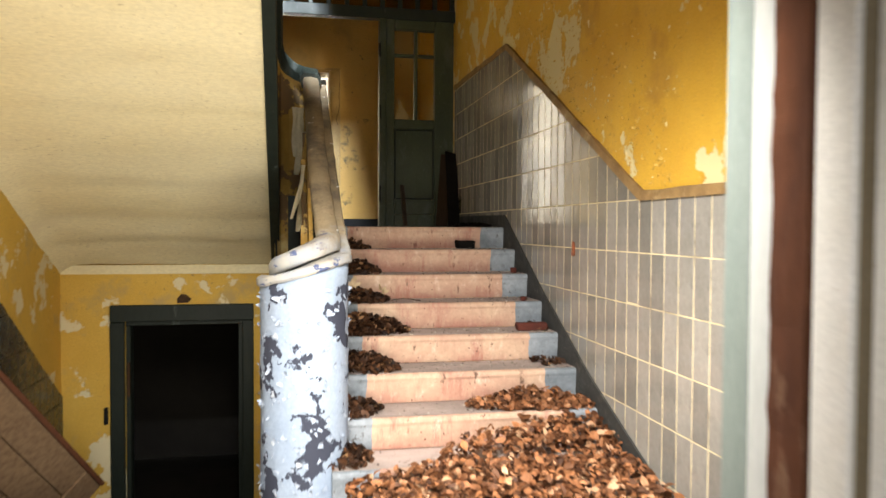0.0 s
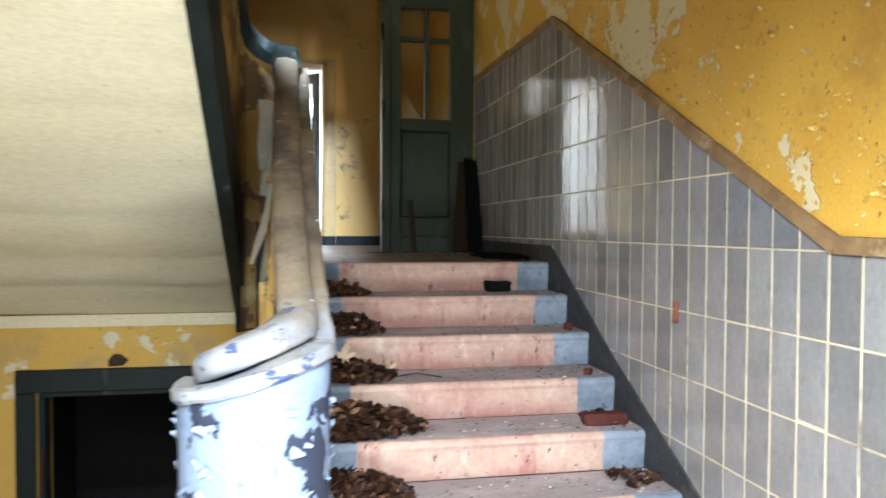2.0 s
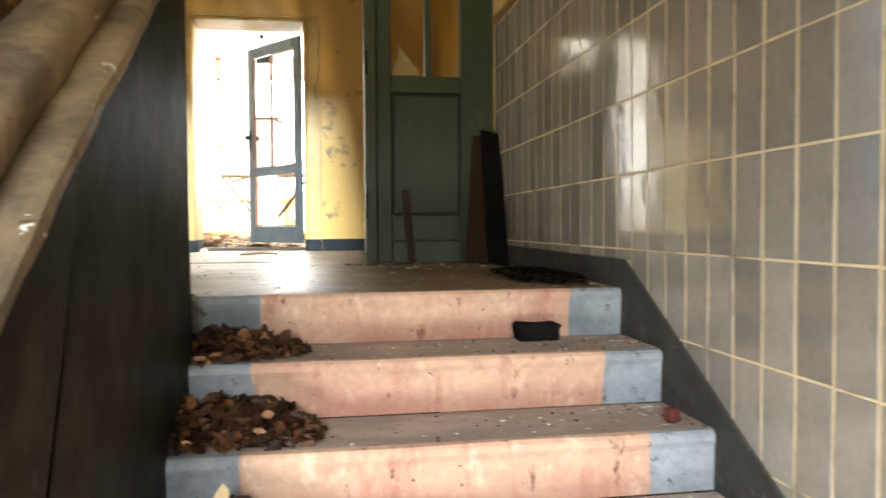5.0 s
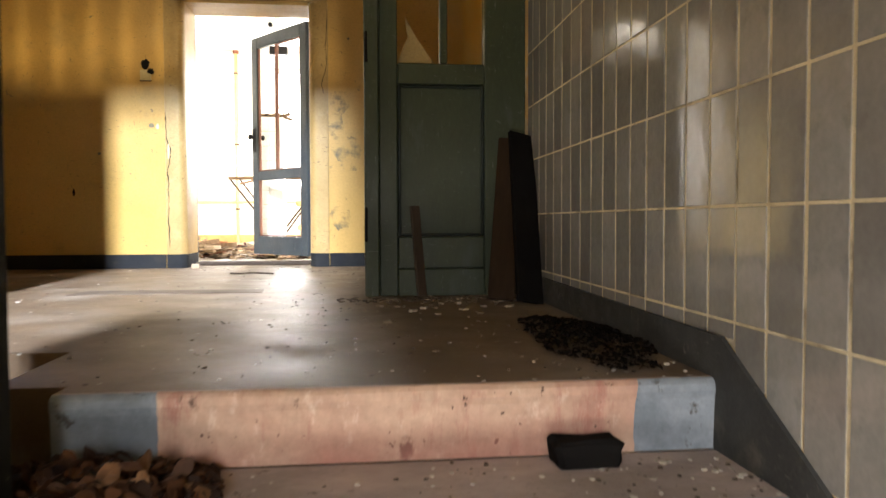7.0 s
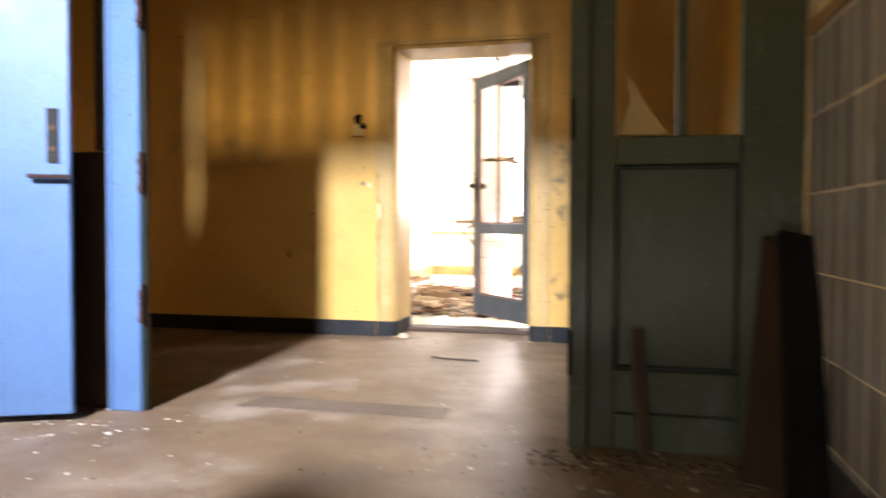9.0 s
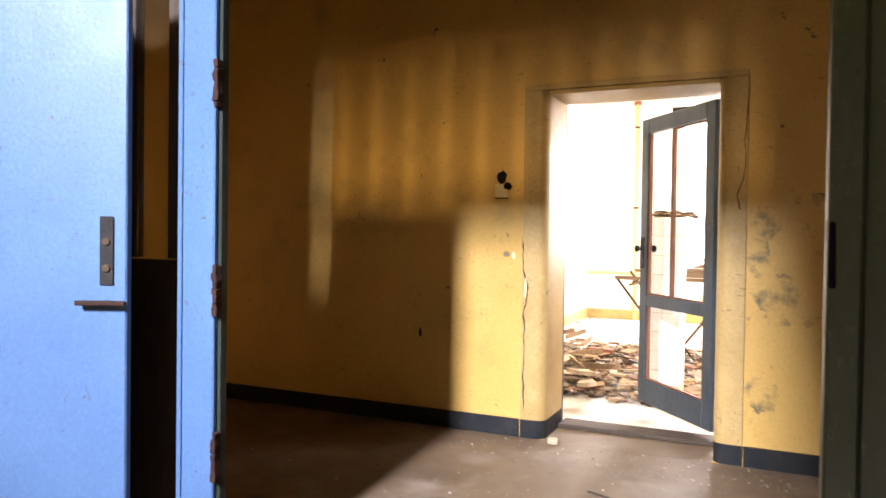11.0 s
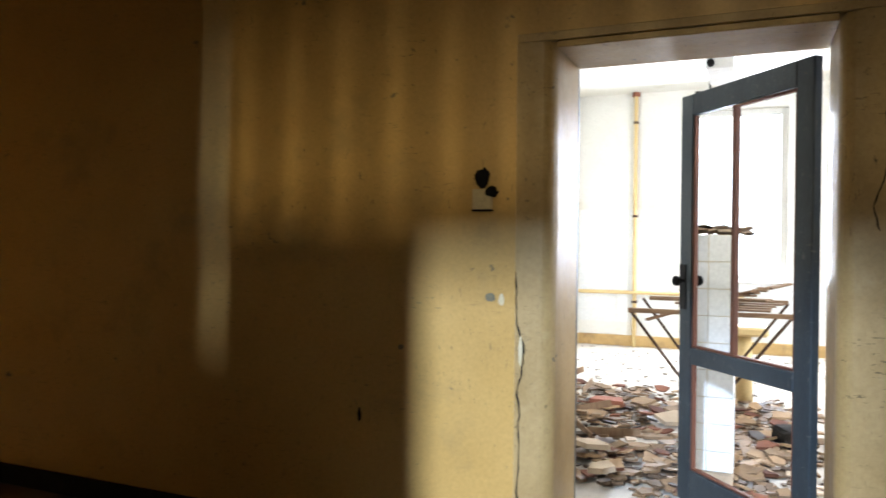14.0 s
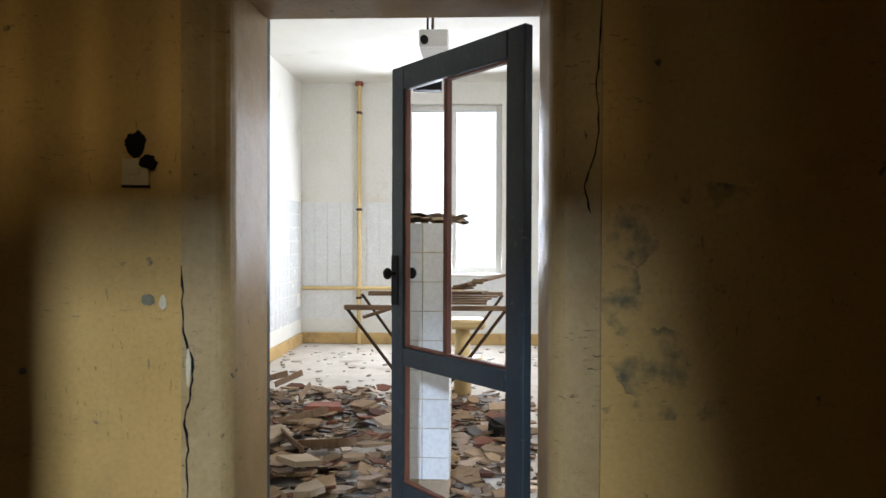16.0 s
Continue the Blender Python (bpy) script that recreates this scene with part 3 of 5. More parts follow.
def upper_flight():
    flight = thing("upper_stair_flight", "concrete upper stair flight with a dark green string", "stairs", kind="structure")
    for k in range(9):
        y, z = TOP_Y - TREAD * k, LANDING + RISE * (k + 1)
        y = min(y, 6.18)
        part("step", box((WALL_L + 0.002, y - TREAD, 1.06 + (6.19 - y + TREAD) * 0.522), (0.235, y + 0.01, z), 0.006), "tread", flight)
    part("slab", prism([(6.19, 1.09), (6.19, 1.32), (5.9, 1.40), (2.85, 3.00), (2.79, 2.88)], "x", WALL_L + 0.004, 0.23), "tread", flight)
    part("string", rough_up(drifted(prism([(6.13, 1.00), (6.20, 1.08), (6.20, 1.36), (5.95, 1.47), (2.80, 3.10), (2.80, 2.79), (6.02, 1.02)], "x", 0.238, 0.302)), 0.004, 7), "dark_green", flight)
    part("parapet", drifted(prism([(5.68, 1.62), (5.68, 2.52), (2.80, 3.98), (2.80, 3.11)], "x", 0.215, 0.290)), "peeled", flight, "yellow plaster parapet with paint hanging off")
    part("handrail", sweep([(0.263, 5.60, 2.64), (0.307, 2.80, 4.09)], [(-0.06, -0.06), (0.06, -0.06), (0.075, 0.0), (0.05, 0.06), (-0.05, 0.06), (-0.075, 0)]), "dark_green", flight)


M["peeled"] = surface("peeled_ochre_plaster", (0.46, 0.29, 0.08), (0.34, 0.20, 0.05), 5, 0.7, 0.9, 0.5, 40, peel=(0.16, 0.10, 0.05), peel_scale=4, peel_at=(0.52, 0.53), stain=(0.55, 0.46, 0.22), stain_scale=3)
upper_flight()
# unseen flight and parapet, added to keep stair window light off the right side
structure("stairs_third_flight", prism([(2.79, 2.60), (6.2, 4.38), (6.2, 4.60), (5.9, 4.60), (2.79, 2.98)], "x", 0.42, WALL_R - 0.002), "soffit", "unseen flight above, added to block the stair window light")
structure("wall_third_flight_parapet", prism([(2.79, 2.98), (6.2, 4.60), (6.2, 5.5), (2.79, 3.9)], "x", 0.42, 0.50), "dark_panel", "unseen parapet above, added to block the stair window light")
structure("floor_half_landing", box((WALL_L, ENTRY_Y1, 2.64), (WALL_R, 2.79, 2.84)), "tread", "concrete half landing over the entry")
# stair window frame in the entry wall
stair_window = thing("window_stair", "white wooden stair window over the entry door", "window", kind="structure")
for lo, hi in (((-0.80, 1.42, 5.25), (-0.73, 1.50, 6.45)), ((0.33, 1.42, 5.25), (0.40, 1.50, 6.45)), ((-0.73, 1.42, 5.25), (0.33, 1.50, 5.32)), ((-0.73, 1.42, 6.38), (0.33, 1.50, 6.45))):
    part("window_frame", box(lo, hi, 0.004), "white_paint", stair_window)


# ---- balustrade with its round newel ----
def balustrade():
    b = thing("balustrade", "solid dark stair balustrade with cream rail and flaking newel", "balustrade")
    line = smooth_path(rail_line(0.0, 0.0), 6)
    pts = [(y, z - 0.045) for _, y, z in LEDGE]
    outline = pts + [(pts[-1][0], 1.12), (4.0, 0.0), (pts[0][0], 0.0)]
    part("panel", prism(outline, "x", 0.520, 0.645), "dark_panel", b, "dark green gloss-painted panel")
    bm = prism(outline, "x", 0.497, 0.5185)
    part("inner_plaster", bm, "peeled", b, "ochre inner face with torn plaster")
    r = random.Random(17)
    for i in range(15):
        y = r.uniform(4.3, 5.55)
        top = 1.55 + (y - 4.4) * 0.66 - 0.08
        h = r.uniform(0.25, 0.75)
        z0 = max(0.3, top - h - r.uniform(0, 0.3))
        part("plaster_strip", rough_up(box((0.497 - r.uniform(0.012, 0.04), y, z0), (0.4965, y + r.uniform(0.02, 0.06), z0 + h), 0.003), 0.012, 9), "peeled", b)
    ledge = [(-0.070, -0.045), (0.058, -0.045), (0.068, -0.034), (0.068, -0.008), (0.058, 0.0), (-0.070, 0.004)]
    part("ledge", rough_up(sweep(line, ledge), 0.005, 14), "rail", b, "dirty cream ledge winding down onto the newel")
    section = [(-0.050, -0.052), (0.048, -0.052), (0.052, -0.040), (0.056, 0.002), (0.046, 0.022), (0.0, 0.032), (-0.046, 0.024), (-0.058, 0.002), (-0.054, -0.040)]
    part("handrail", rough_up(sweep(smooth_path(rail_line(-0.045, 0.070), 6), section), 0.005, 12), "rail", b, "dirty cream rounded handrail, chipped to blue at its end", smooth=True)
    # round newel: a turned drum whose top follows the falling rail
    bm = bmesh.new()
    (cx, cy), r, n, rows = NEWEL, NEWEL_R, 56, 22
    rings = []
    for j in range(rows + 1):
        ring = []
        for i in range(n):
            a = math.tau * i / n
            top = newel_top(a)
            z = top * j / rows
            rr = r + 0.004 * noise.noise(Vector((math.cos(a) * 3, math.sin(a) * 3, z * 4)))
            ring.append(bm.verts.new((cx + rr * math.cos(a), cy + rr * math.sin(a), z)))
        rings.append(ring)
    for a, c in zip(rings, rings[1:]):
        for i in range(n):
            bm.faces.new((a[i], a[(i + 1) % n], c[(i + 1) % n], c[i]))
    bm.faces.new(rings[-1])
    part("newel", bm, "newel", b, "round newel drum with flaking pale blue paint", smooth=True)
    # rounded end between the two flights
    end = [(0.600, 5.62), (0.585, 5.70), (0.53, 5.76), (0.46, 5.79), (0.37, 5.78), (0.305, 5.74), (0.275, 5.67)]
    bm = bmesh.new()
    cols = []
    for i, (x, y) in enumerate(end):
        t = i / (len(end) - 1)
        cols.append([bm.verts.new((x, y, 1.0 + (2.36 + 0.24 * t - 1.0) * j / 6)) for j in range(7)] + [bm.verts.new((x * 0.86 + 0.06, y - 0.05, 2.36 + 0.24 * t)), bm.verts.new((x * 0.86 + 0.06, y - 0.05, 1.0))])
    for a, c in zip(cols, cols[1:]):
        for i in range(9):
            bm.faces.new((a[i], a[(i + 1) % 9], c[(i + 1) % 9], c[i]))
    part("end_panel", bm, "peeled", b, "ochre plaster end with peeled paint", smooth=False)
    base = [(x + (0.006 if x > 0.4 else -0.006), y + 0.006) for x, y in end]
    bm = bmesh.new()
    cols = [[bm.verts.new((x, y + 0.004, 0.99)), bm.verts.new((x, y + 0.004, 1.56 + 0.02 * (i % 2))), bm.verts.new((x * 0.9 + 0.04, y - 0.062, 1.56)), bm.verts.new((x * 0.9 + 0.04, y - 0.062, 0.99))] for i, (x, y) in enumerate(base)]
    for a, c in zip(cols, cols[1:]):
        for q in range(4):
            bm.faces.new((a[q], a[(q + 1) % 4], c[(q + 1) % 4], c[q]))
    part("end_base", bm, "dark_green", b, "dark green painted base of the end")
    turn = smooth_path([(0.530, 5.52, 2.37), (0.525, 5.64, 2.43), (0.46, 5.73, 2.465), (0.37, 5.75, 2.505), (0.29, 5.70, 2.565), (0.263, 5.59, 2.635)], 6)
    part("rail_turn", sweep(turn, [(-0.06, -0.06), (0.06, -0.06), (0.075, 0.0), (0.05, 0.05), (-0.05, 0.05), (-0.075, 0)]), "dark_green", b, "dark green painted rail turn")


LEDGE = [(0.622, 4.05, 1.31), (0.612, 4.20, 1.41), (0.604, 4.40, 1.55), (0.594, 4.75, 1.79), (0.584, 5.20, 2.09), (0.575, 5.64, 2.37)]
NEWEL, NEWEL_R = (0.473, 3.90), 0.215


def newel_top(a):
    return 1.10 + 0.06 * math.cos(a)


def rail_line(aside, up):
    """From the tail on the newel round its front and up along the balustrade."""
    r = NEWEL_R - 0.05 + aside
    ring = [-3.5 + 0.35 * k for k in range(11)]
    return [(NEWEL[0] + r * math.cos(a), NEWEL[1] + r * math.sin(a), newel_top(a) + 0.045 + up * min(1, 0.45 + 0.2 * k)) for k, a in enumerate(ring)] + [(x + aside, y, z + up) for x, y, z in LEDGE]


def rail_material():
    """Cream dirt-worn paint, through to pale blue and dark blue chips towards the newel."""
    m = surface("dirty_cream_rail", (0.31, 0.245, 0.155), (0.19, 0.145, 0.09), 3.5, 0.6, 0.8, 0.5, 60, stain=(0.10, 0.08, 0.06), stain_scale=3.4, stain_at=(0.49, 0.62), spots=(0.75, 0.75, 0.74), spots_scale=16, flecks=(0.07, 0.055, 0.04))
    nt = m.node_tree
    bs = [n for n in nt.nodes if n.type == "BSDF_PRINCIPLED"][0]
    cream = bs.inputs["Base Color"].links[0].from_socket
    blue = mixed(nt, ramp(nt, noise_node(nt, 7, 7, 0.65, (1, 1, 1), 3), 0.35, 0.6), (0.36, 0.34, 0.29), (0.25, 0.26, 0.28))
    blue = mixed(nt, ramp(nt, noise_node(nt, 11, 4, 0.6, (1, 1, 2), 6), 0.60, 0.615), blue, (0.07, 0.09, 0.17))
    tc, sep, fall = nt.nodes.new("ShaderNodeTexCoord"), nt.nodes.new("ShaderNodeSeparateXYZ"), nt.nodes.new("ShaderNodeMath")
    nt.links.new(tc.outputs["Object"], sep.inputs[0])
    fall.operation = "MULTIPLY_ADD"
    nt.links.new(noise_node(nt, 6, 6, 0.65, (1, 1, 1), 8), fall.inputs[0])
    fall.inputs[1].default_value = 0.5
    low = nt.nodes.new("ShaderNodeMath")
    low.operation = "SUBTRACT"
    nt.links.new(sep.outputs[2], low.inputs[0])
    low.inputs[1].default_value = 1.0
    nt.links.new(low.outputs[0], fall.inputs[2])
    nt.links.new(mixed(nt, ramp(nt, fall.outputs[0], 0.46, 0.60), blue, cream), bs.inputs["Base Color"])
    return m


M["rail"] = rail_material()
balustrade()


# ---- glazed partition with its green and blue parts ----
def partition():
    p = thing("door_partition", "glazed wooden hall partition, grey-green and pale blue paint, partly chipped", "partition", kind="structure")
    y0, y1 = PART_Y, PART_Y + 0.075
    part("header", box((WALL_L, y0 - 0.02, 3.50), (WALL_R - 0.01, y1 + 0.02, 3.62), 0.006), "dark_green", p)
    part("top_rail", box((WALL_L, y0, CEIL - 0.09), (WALL_R - 0.01, y1, CEIL - 0.002), 0.006), "dark_green", p)
    # unseen bars, spaced to cast light stripes on the far wall; panes dim them
    xs = [WALL_L + 0.02 + 0.185 * k for k in range(19)]
    for x in xs:
        part("transom_bar", box((x, y0, 3.62), (x + 0.045, y1, CEIL - 0.09), 0.004), "dark_green", p)
    for a, b in zip(xs, xs[1:]):
        part("transom_pane", box((a + 0.046, y0 + 0.03, 3.62), (b - 0.001, y0 + 0.034, CEIL - 0.09)), "grimy_glass", p)
    # fixed side sash, grey-green
    part("stile", box((1.275, y0 - 0.035, LANDING), (1.345, y1 + 0.03, 3.50), 0.006), "green", p, "chipped grey-green post")
    for z, h in ((2.46, 0.15), (1.60, 0.17), (3.1, 0.15)):
        part("hinge_seat", rough_up(box((1.2735, y0 - 0.042, z), (1.290, y0 + 0.02, z + h), 0.004), 0.008, 35), "hole", p, "dark chipped hinge seat")
    part("stile", box((1.347, y0 - 0.012, LANDING), (1.435, y1, 3.50), 0.005), "green", p)
    part("stile", box((1.862, y0 - 0.012, LANDING), (2.065, y1, 3.50), 0.005), "green", p)
    part("rail", box((1.437, y0 - 0.012, 2.365), (1.86, y1, 2.465), 0.005), "green", p)
    part("rail", box((1.437, y0 - 0.012, 1.47), (1.86, y1, 1.625), 0.005), "green", p)
    part("rail", box((1.437, y0 - 0.020, LANDING), (1.86, y1 + 0.01, 1.468), 0.005), "green", p)
    part("rail", box((1.437, y0 - 0.012, 3.40), (1.86, y1, 3.498), 0.005), "green", p)
    part("panel", box((1.437, y0 + 0.018, 1.627), (1.86, y0 + 0.04, 2.363)), "green", p)
    for lo, hi in (((1.437, 1.627), (1.452, 2.363)), ((1.845, 1.627), (1.86, 2.363)), ((1.453, 1.627), (1.844, 1.642)), ((1.453, 2.348), (1.844, 2.363))):
        part("moulding", box((lo[0], y0 - 0.003, lo[1]), (hi[0], y0 + 0.017, hi[1]), 0.005), "dark_green", p)
    part("glazing_bar", box((1.645, y0 - 0.005, 2.467), (1.68, y1 - 0.01, 3.398), 0.005), "green", p)
    part("glazing_bar", box((1.437, y0 - 0.003, 3.12), (1.643, y1 - 0.012, 3.15), 0.004), "green", p)
    part("glazing_bar", box((1.682, y0 - 0.003, 3.12), (1.86, y1 - 0.012, 3.15), 0.004), "green", p)
    part("pane", box((1.437, y0 + 0.03, 3.152), (1.643, y0 + 0.034, 3.398)), "dirty_glass", p)
    part("pane", box((1.682, y0 + 0.03, 2.467), (1.86, y0 + 0.034, 3.118)), "dirty_glass", p)
    part("broken_pane", prism([(1.437, 2.467), (1.625, 2.467), (1.60, 2.50), (1.53, 2.60), (1.475, 2.70), (1.49, 2.60), (1.46, 2.53)], "y", y0 + 0.03, y0 + 0.034), "shard", p, "shard left of a broken pane")
    # opposite side: pale blue post, dark sash with glass over a black panel
    yp = 7.93
    part("post", box((-0.70, yp, LANDING), (-0.545, yp + 0.022, 3.50), 0.005), "blue", p, "pale blue post with chipped hinge seats")
    part("post_moulding", box((-0.700, yp - 0.008, LANDING), (-0.680, yp - 0.001, 3.50), 0.003), "blue", p)
    part("post_back", box((-0.69, yp + 0.023, LANDING), (-0.535, yp + 0.06, 3.498), 0.004), "dark_green", p)
    for z, h in ((2.28, 0.17), (2.98, 0.16), (1.72, 0.17)):
        bm = bmesh.new()
        for k in range(7):
            zz = z + h * k / 7
            add_box(bm, (-0.546 - random.uniform(0, 0.009), yp - 0.004, zz), (-0.532, yp + 0.03, zz + h / 7 * random.uniform(0.8, 1.3)), 0.003)
        part("hinge_seat", rough_up(bm, 0.006, 40), "dark_brown", p, "splintered dark brown hinge seat")
    yq = 7.965
    part("stile", box((-0.79, yq, 2.47), (-0.702, yq + 0.04, 3.498), 0.004), "dark_wood", p)
    part("stile", box((-1.04, yq, 2.47), (-0.95, yq + 0.05, 3.498), 0.004), "dark_wood", p)
    part("panel", box((WALL_L + 0.01, yq, LANDING), (-0.702, yq + 0.04, 2.465), 0.004), "dark_wood", p, "black lower panel")
    part("pane", box((-0.949, yq + 0.016, 2.47), (-0.791, yq + 0.020, 3.498)), "glass", p)
    part("pane", box((-1.249, yq + 0.016, 2.47), (-1.041, yq + 0.020, 3.498)), "glass", p)
    part("stile", box((WALL_L + 0.01, yq, 2.47), (-1.25, yq + 0.04, 3.498), 0.004), "dark_wood", p)


M["shard"] = surface("dusty_cream_pane", (0.34, 0.25, 0.11), (0.28, 0.20, 0.08), 8, 0.35, 0.5, 0.1)
partition()


# open blue door in front of the partition
def blue_door():
    d = thing("door_blue", "pale blue flush door standing open on the landing", "door", kind="structure")
    m = pose(-1.305, 7.455, LANDING + 0.035, 0, 0, 24.0)
    w = 0.65
    part("leaf", box((0, 0, 0.0), (w, 0.040, 2.03), 0.005, m), "blue", d)
    part("lock_plate", box((w - 0.085, -0.006, 1.02), (w - 0.04, -0.001, 1.24), 0.002, m), "black_metal", d, "black metal lock plate")
    plate = d.children[-1]
    for z in (1.16, 1.075):
        part("keyhole", rod(m @ Vector((w - 0.0625, -0.012, z)), m @ Vector((w - 0.0625, -0.006, z)), 0.012, 12), "iron", plate, "rusty key escutcheon")
    part("handle", bar(m @ Vector((w - 0.15, -0.03, 0.965)), m @ Vector((w + 0.01, -0.03, 0.965)), 0.016, 0.016), "dark_brown", d, "dark rusty iron handle")
    part("handle_spindle", rod(m @ Vector((w - 0.06, -0.03, 0.965)), m @ Vector((w - 0.06, 0.0, 0.965)), 0.008), "iron", d)


blue_door()


# ---- doorway to the white room: rounded plaster lining, frame, glazed leaf ----
def glazed_door():
    d = thing("door_glazed", "grey-blue glazed door standing open, glass gone, knob handle", "door", kind="structure")
    hx, hy = 0.822, 10.715
    ang = math.degrees(math.atan2(11.407 - 10.714, 0.262 - 0.81))
    m = pose(hx, hy, 1.40, 0, 0, ang)
    w, h, t = 0.885, 2.005, 0.040
    part("stile", box((0, -t / 2, 0), (0.095, t / 2, h), 0.004, m), "leaf_door", d)
    part("stile", box((w - 0.095, -t / 2, 0), (w, t / 2, h), 0.004, m), "leaf_door", d)
    for z0, z1 in ((0, 0.165), (0.685, 0.765), (h - 0.105, h)):
        part("rail", box((0.096, -t / 2, z0), (w - 0.096, t / 2, z1), 0.004, m), "leaf_door", d)
    part("glazing_bar", box((w / 2 + 0.030, -0.014, 0.767), (w / 2 + 0.055, 0.014, h - 0.107), 0.003, m), "brown_wood", d, "brown glazing bar")
    for x0, x1, z0, z1 in ((0.097, 0.109, 0.767, h - 0.107), (w - 0.109, w - 0.097, 0.767, h - 0.107), (0.11, w / 2 + 0.028, h - 0.118, h - 0.107), (0.11, w - 0.11, 0.767, 0.778), (0.097, 0.109, 0.167, 0.683), (w - 0.109, w - 0.097, 0.167, 0.683), (0.11, w - 0.11, 0.167, 0.178)):
        part("glazing_bead", box((x0, -0.012, z0), (x1, 0.012, z1), 0.002, m), "brown_wood", d)
    lock = part("lock_plate", box((w - 0.06, -t / 2 - 0.005, 0.95), (w - 0.005, t / 2 + 0.005, 1.17), 0.002, m), "black_metal", d, "black metal lock plate")
    for s in (-1, 1):
        bm = rod(m @ Vector((w - 0.04, s * t / 2, 1.09)), m @ Vector((w - 0.04, s * (t / 2 + 0.035), 1.09)), 0.008)
        bmesh.ops.create_uvsphere(bm, u_segments=14, v_segments=8, radius=0.026, matrix=m @ Matrix.Translation((w - 0.04, s * (t / 2 + 0.045), 1.09)) @ Matrix.Diagonal((1, 0.7, 1, 1)))
        part("knob", bm, "black_metal", lock, "", True)


glazed_door()


def door_lining():
    d = thing("trim_doorway", "cream plaster door lining with rounded edges and cracks", "door lining", kind="structure")
    r = 0.06
    for side, x, nx in ((0, -0.11, -1), (1, 0.86, 1)):
        bm = bmesh.new()
        sec = [(x - 0.004 * nx, ROOM_Y - 0.03), (x - 0.004 * nx, FAR_Y + 0.05)]
        for k in range(7):
            a = math.pi / 2 * k / 6
            sec.append((x - 0.004 * nx + nx * r * (1 - math.cos(a)), FAR_Y + 0.05 - 0.058 * math.sin(a)))
        sec += [(x + nx * 0.145, FAR_Y - 0.010), (x + nx * 0.150, FAR_Y + 0.003), (x + nx * 0.10, FAR_Y + 0.003), (x + nx * 0.003, FAR_Y + 0.06), (x + nx * 0.003, ROOM_Y - 0.03)]
        part("jamb", prism(sec, "z", LANDING + 0.11, 3.445), "lining", d, smooth=False)
        part("jamb_base", prism([(px, py - 0.002) for px, py in sec], "z", LANDING, LANDING + 0.108), "black_base", d, "black base of the lining")
    part("head", box((-0.255, FAR_Y - 0.010, 3.447), (1.005, FAR_Y - 0.002, 3.480), 0.003), "lining", d)
    part("head_lining", box((-0.105, FAR_Y + 0.002, 3.420), (0.855, ROOM_Y - 0.03, 3.446), 0.004), "lining", d)
    part("frame", box((-0.145, ROOM_Y - 0.028, LANDING), (-0.112, ROOM_Y + 0.03, 3.485), 0.003), "leaf_door", d)
    part("threshold", box((-0.105, FAR_Y + 0.30, LANDING), (0.855, ROOM_Y + 0.06, LANDING + 0.03), 0.006), "dark_wood", d, "dark worn wooden threshold")


M["lining"] = surface("cream_gloss_lining", (0.38, 0.255, 0.10), (0.31, 0.20, 0.072), 3, 0.35, 0.5, 0.15, 60, gloss=0.18, stain=(0.40, 0.28, 0.12), stain_scale=4, spots=(0.10, 0.08, 0.05), spots_scale=15, spots_at=(0.73, 0.75), wave=0.2, flecks=(0.09, 0.065, 0.03))
door_lining()
structure("floor_doorway", box((-0.105, FAR_Y - 0.009, LANDING - 0.05), (0.855, FAR_Y + 0.298, LANDING + 0.001)), "floor", "worn grey screed in the doorway")
structure("floor_side_doorway", box((-5.05, FAR_Y - 0.009, LANDING - 0.05), (-3.96, ROOM_Y - 0.001, LANDING + 0.001)), "floor", "worn grey screed in the side doorway")

# skirting of the hall wall
for x0, x1 in ((-3.955, -0.262), (1.012, 2.07)):
    structure("baseboard", box((x0, FAR_Y - 0.016, LANDING), (x1, FAR_Y - 0.001, LANDING + 0.11), 0.003), "black_base", "black painted skirting of the hall")

# ---- the white room ----
RX0, RX1, RY1 = -1.55, 4.2, 17.25
structure("floor_room", box((RX0 - 0.2, ROOM_Y, LANDING - 0.2), (RX1 + 0.2, RY1 + 0.2, LANDING)), "room_floor", "dusty littered floor of the white room")
structure("wall_room_left", box((RX0 - 0.2, ROOM_Y + 0.001, LANDING), (RX0, RY1 + 0.2, CEIL)), "plaster", "white plastered room wall")
structure("wall_room_back", pierced((RX0, RX1), (LANDING, CEIL), [(-0.24, 2.22, 0.96, 4.33)], "y", RY1, RY1 + 0.35), "plaster", "white plastered back wall with a window")
structure("wall_room_right", pierced((ROOM_Y, RY1 + 0.35), (LANDING, CEIL), [(13.2, 2.2, 15.2, 4.2)], "x", RX1, RX1 + 0.3), "plaster", "white plastered room wall with a window")
structure("ceiling_room", box((RX0 - 0.2, ROOM_Y + 0.001, CEIL + 0.001), (RX1 + 0.3, RY1 + 0.35, CEIL + 0.2)), "plaster", "white ceiling of the room")
structure("baseboard_room_back", box((RX0 + 0.01, RY1 - 0.03, LANDING), (RX1 - 0.01, RY1 - 0.001, LANDING + 0.14), 0.006), "base_yellow", "ochre base band of the back wall")
structure("baseboard_room_left", box((RX0 + 0.001, ROOM_Y + 0.1, LANDING), (RX0 + 0.03, RY1 - 0.032, LANDING + 0.14), 0.006), "base_yellow", "ochre base band of the side wall")
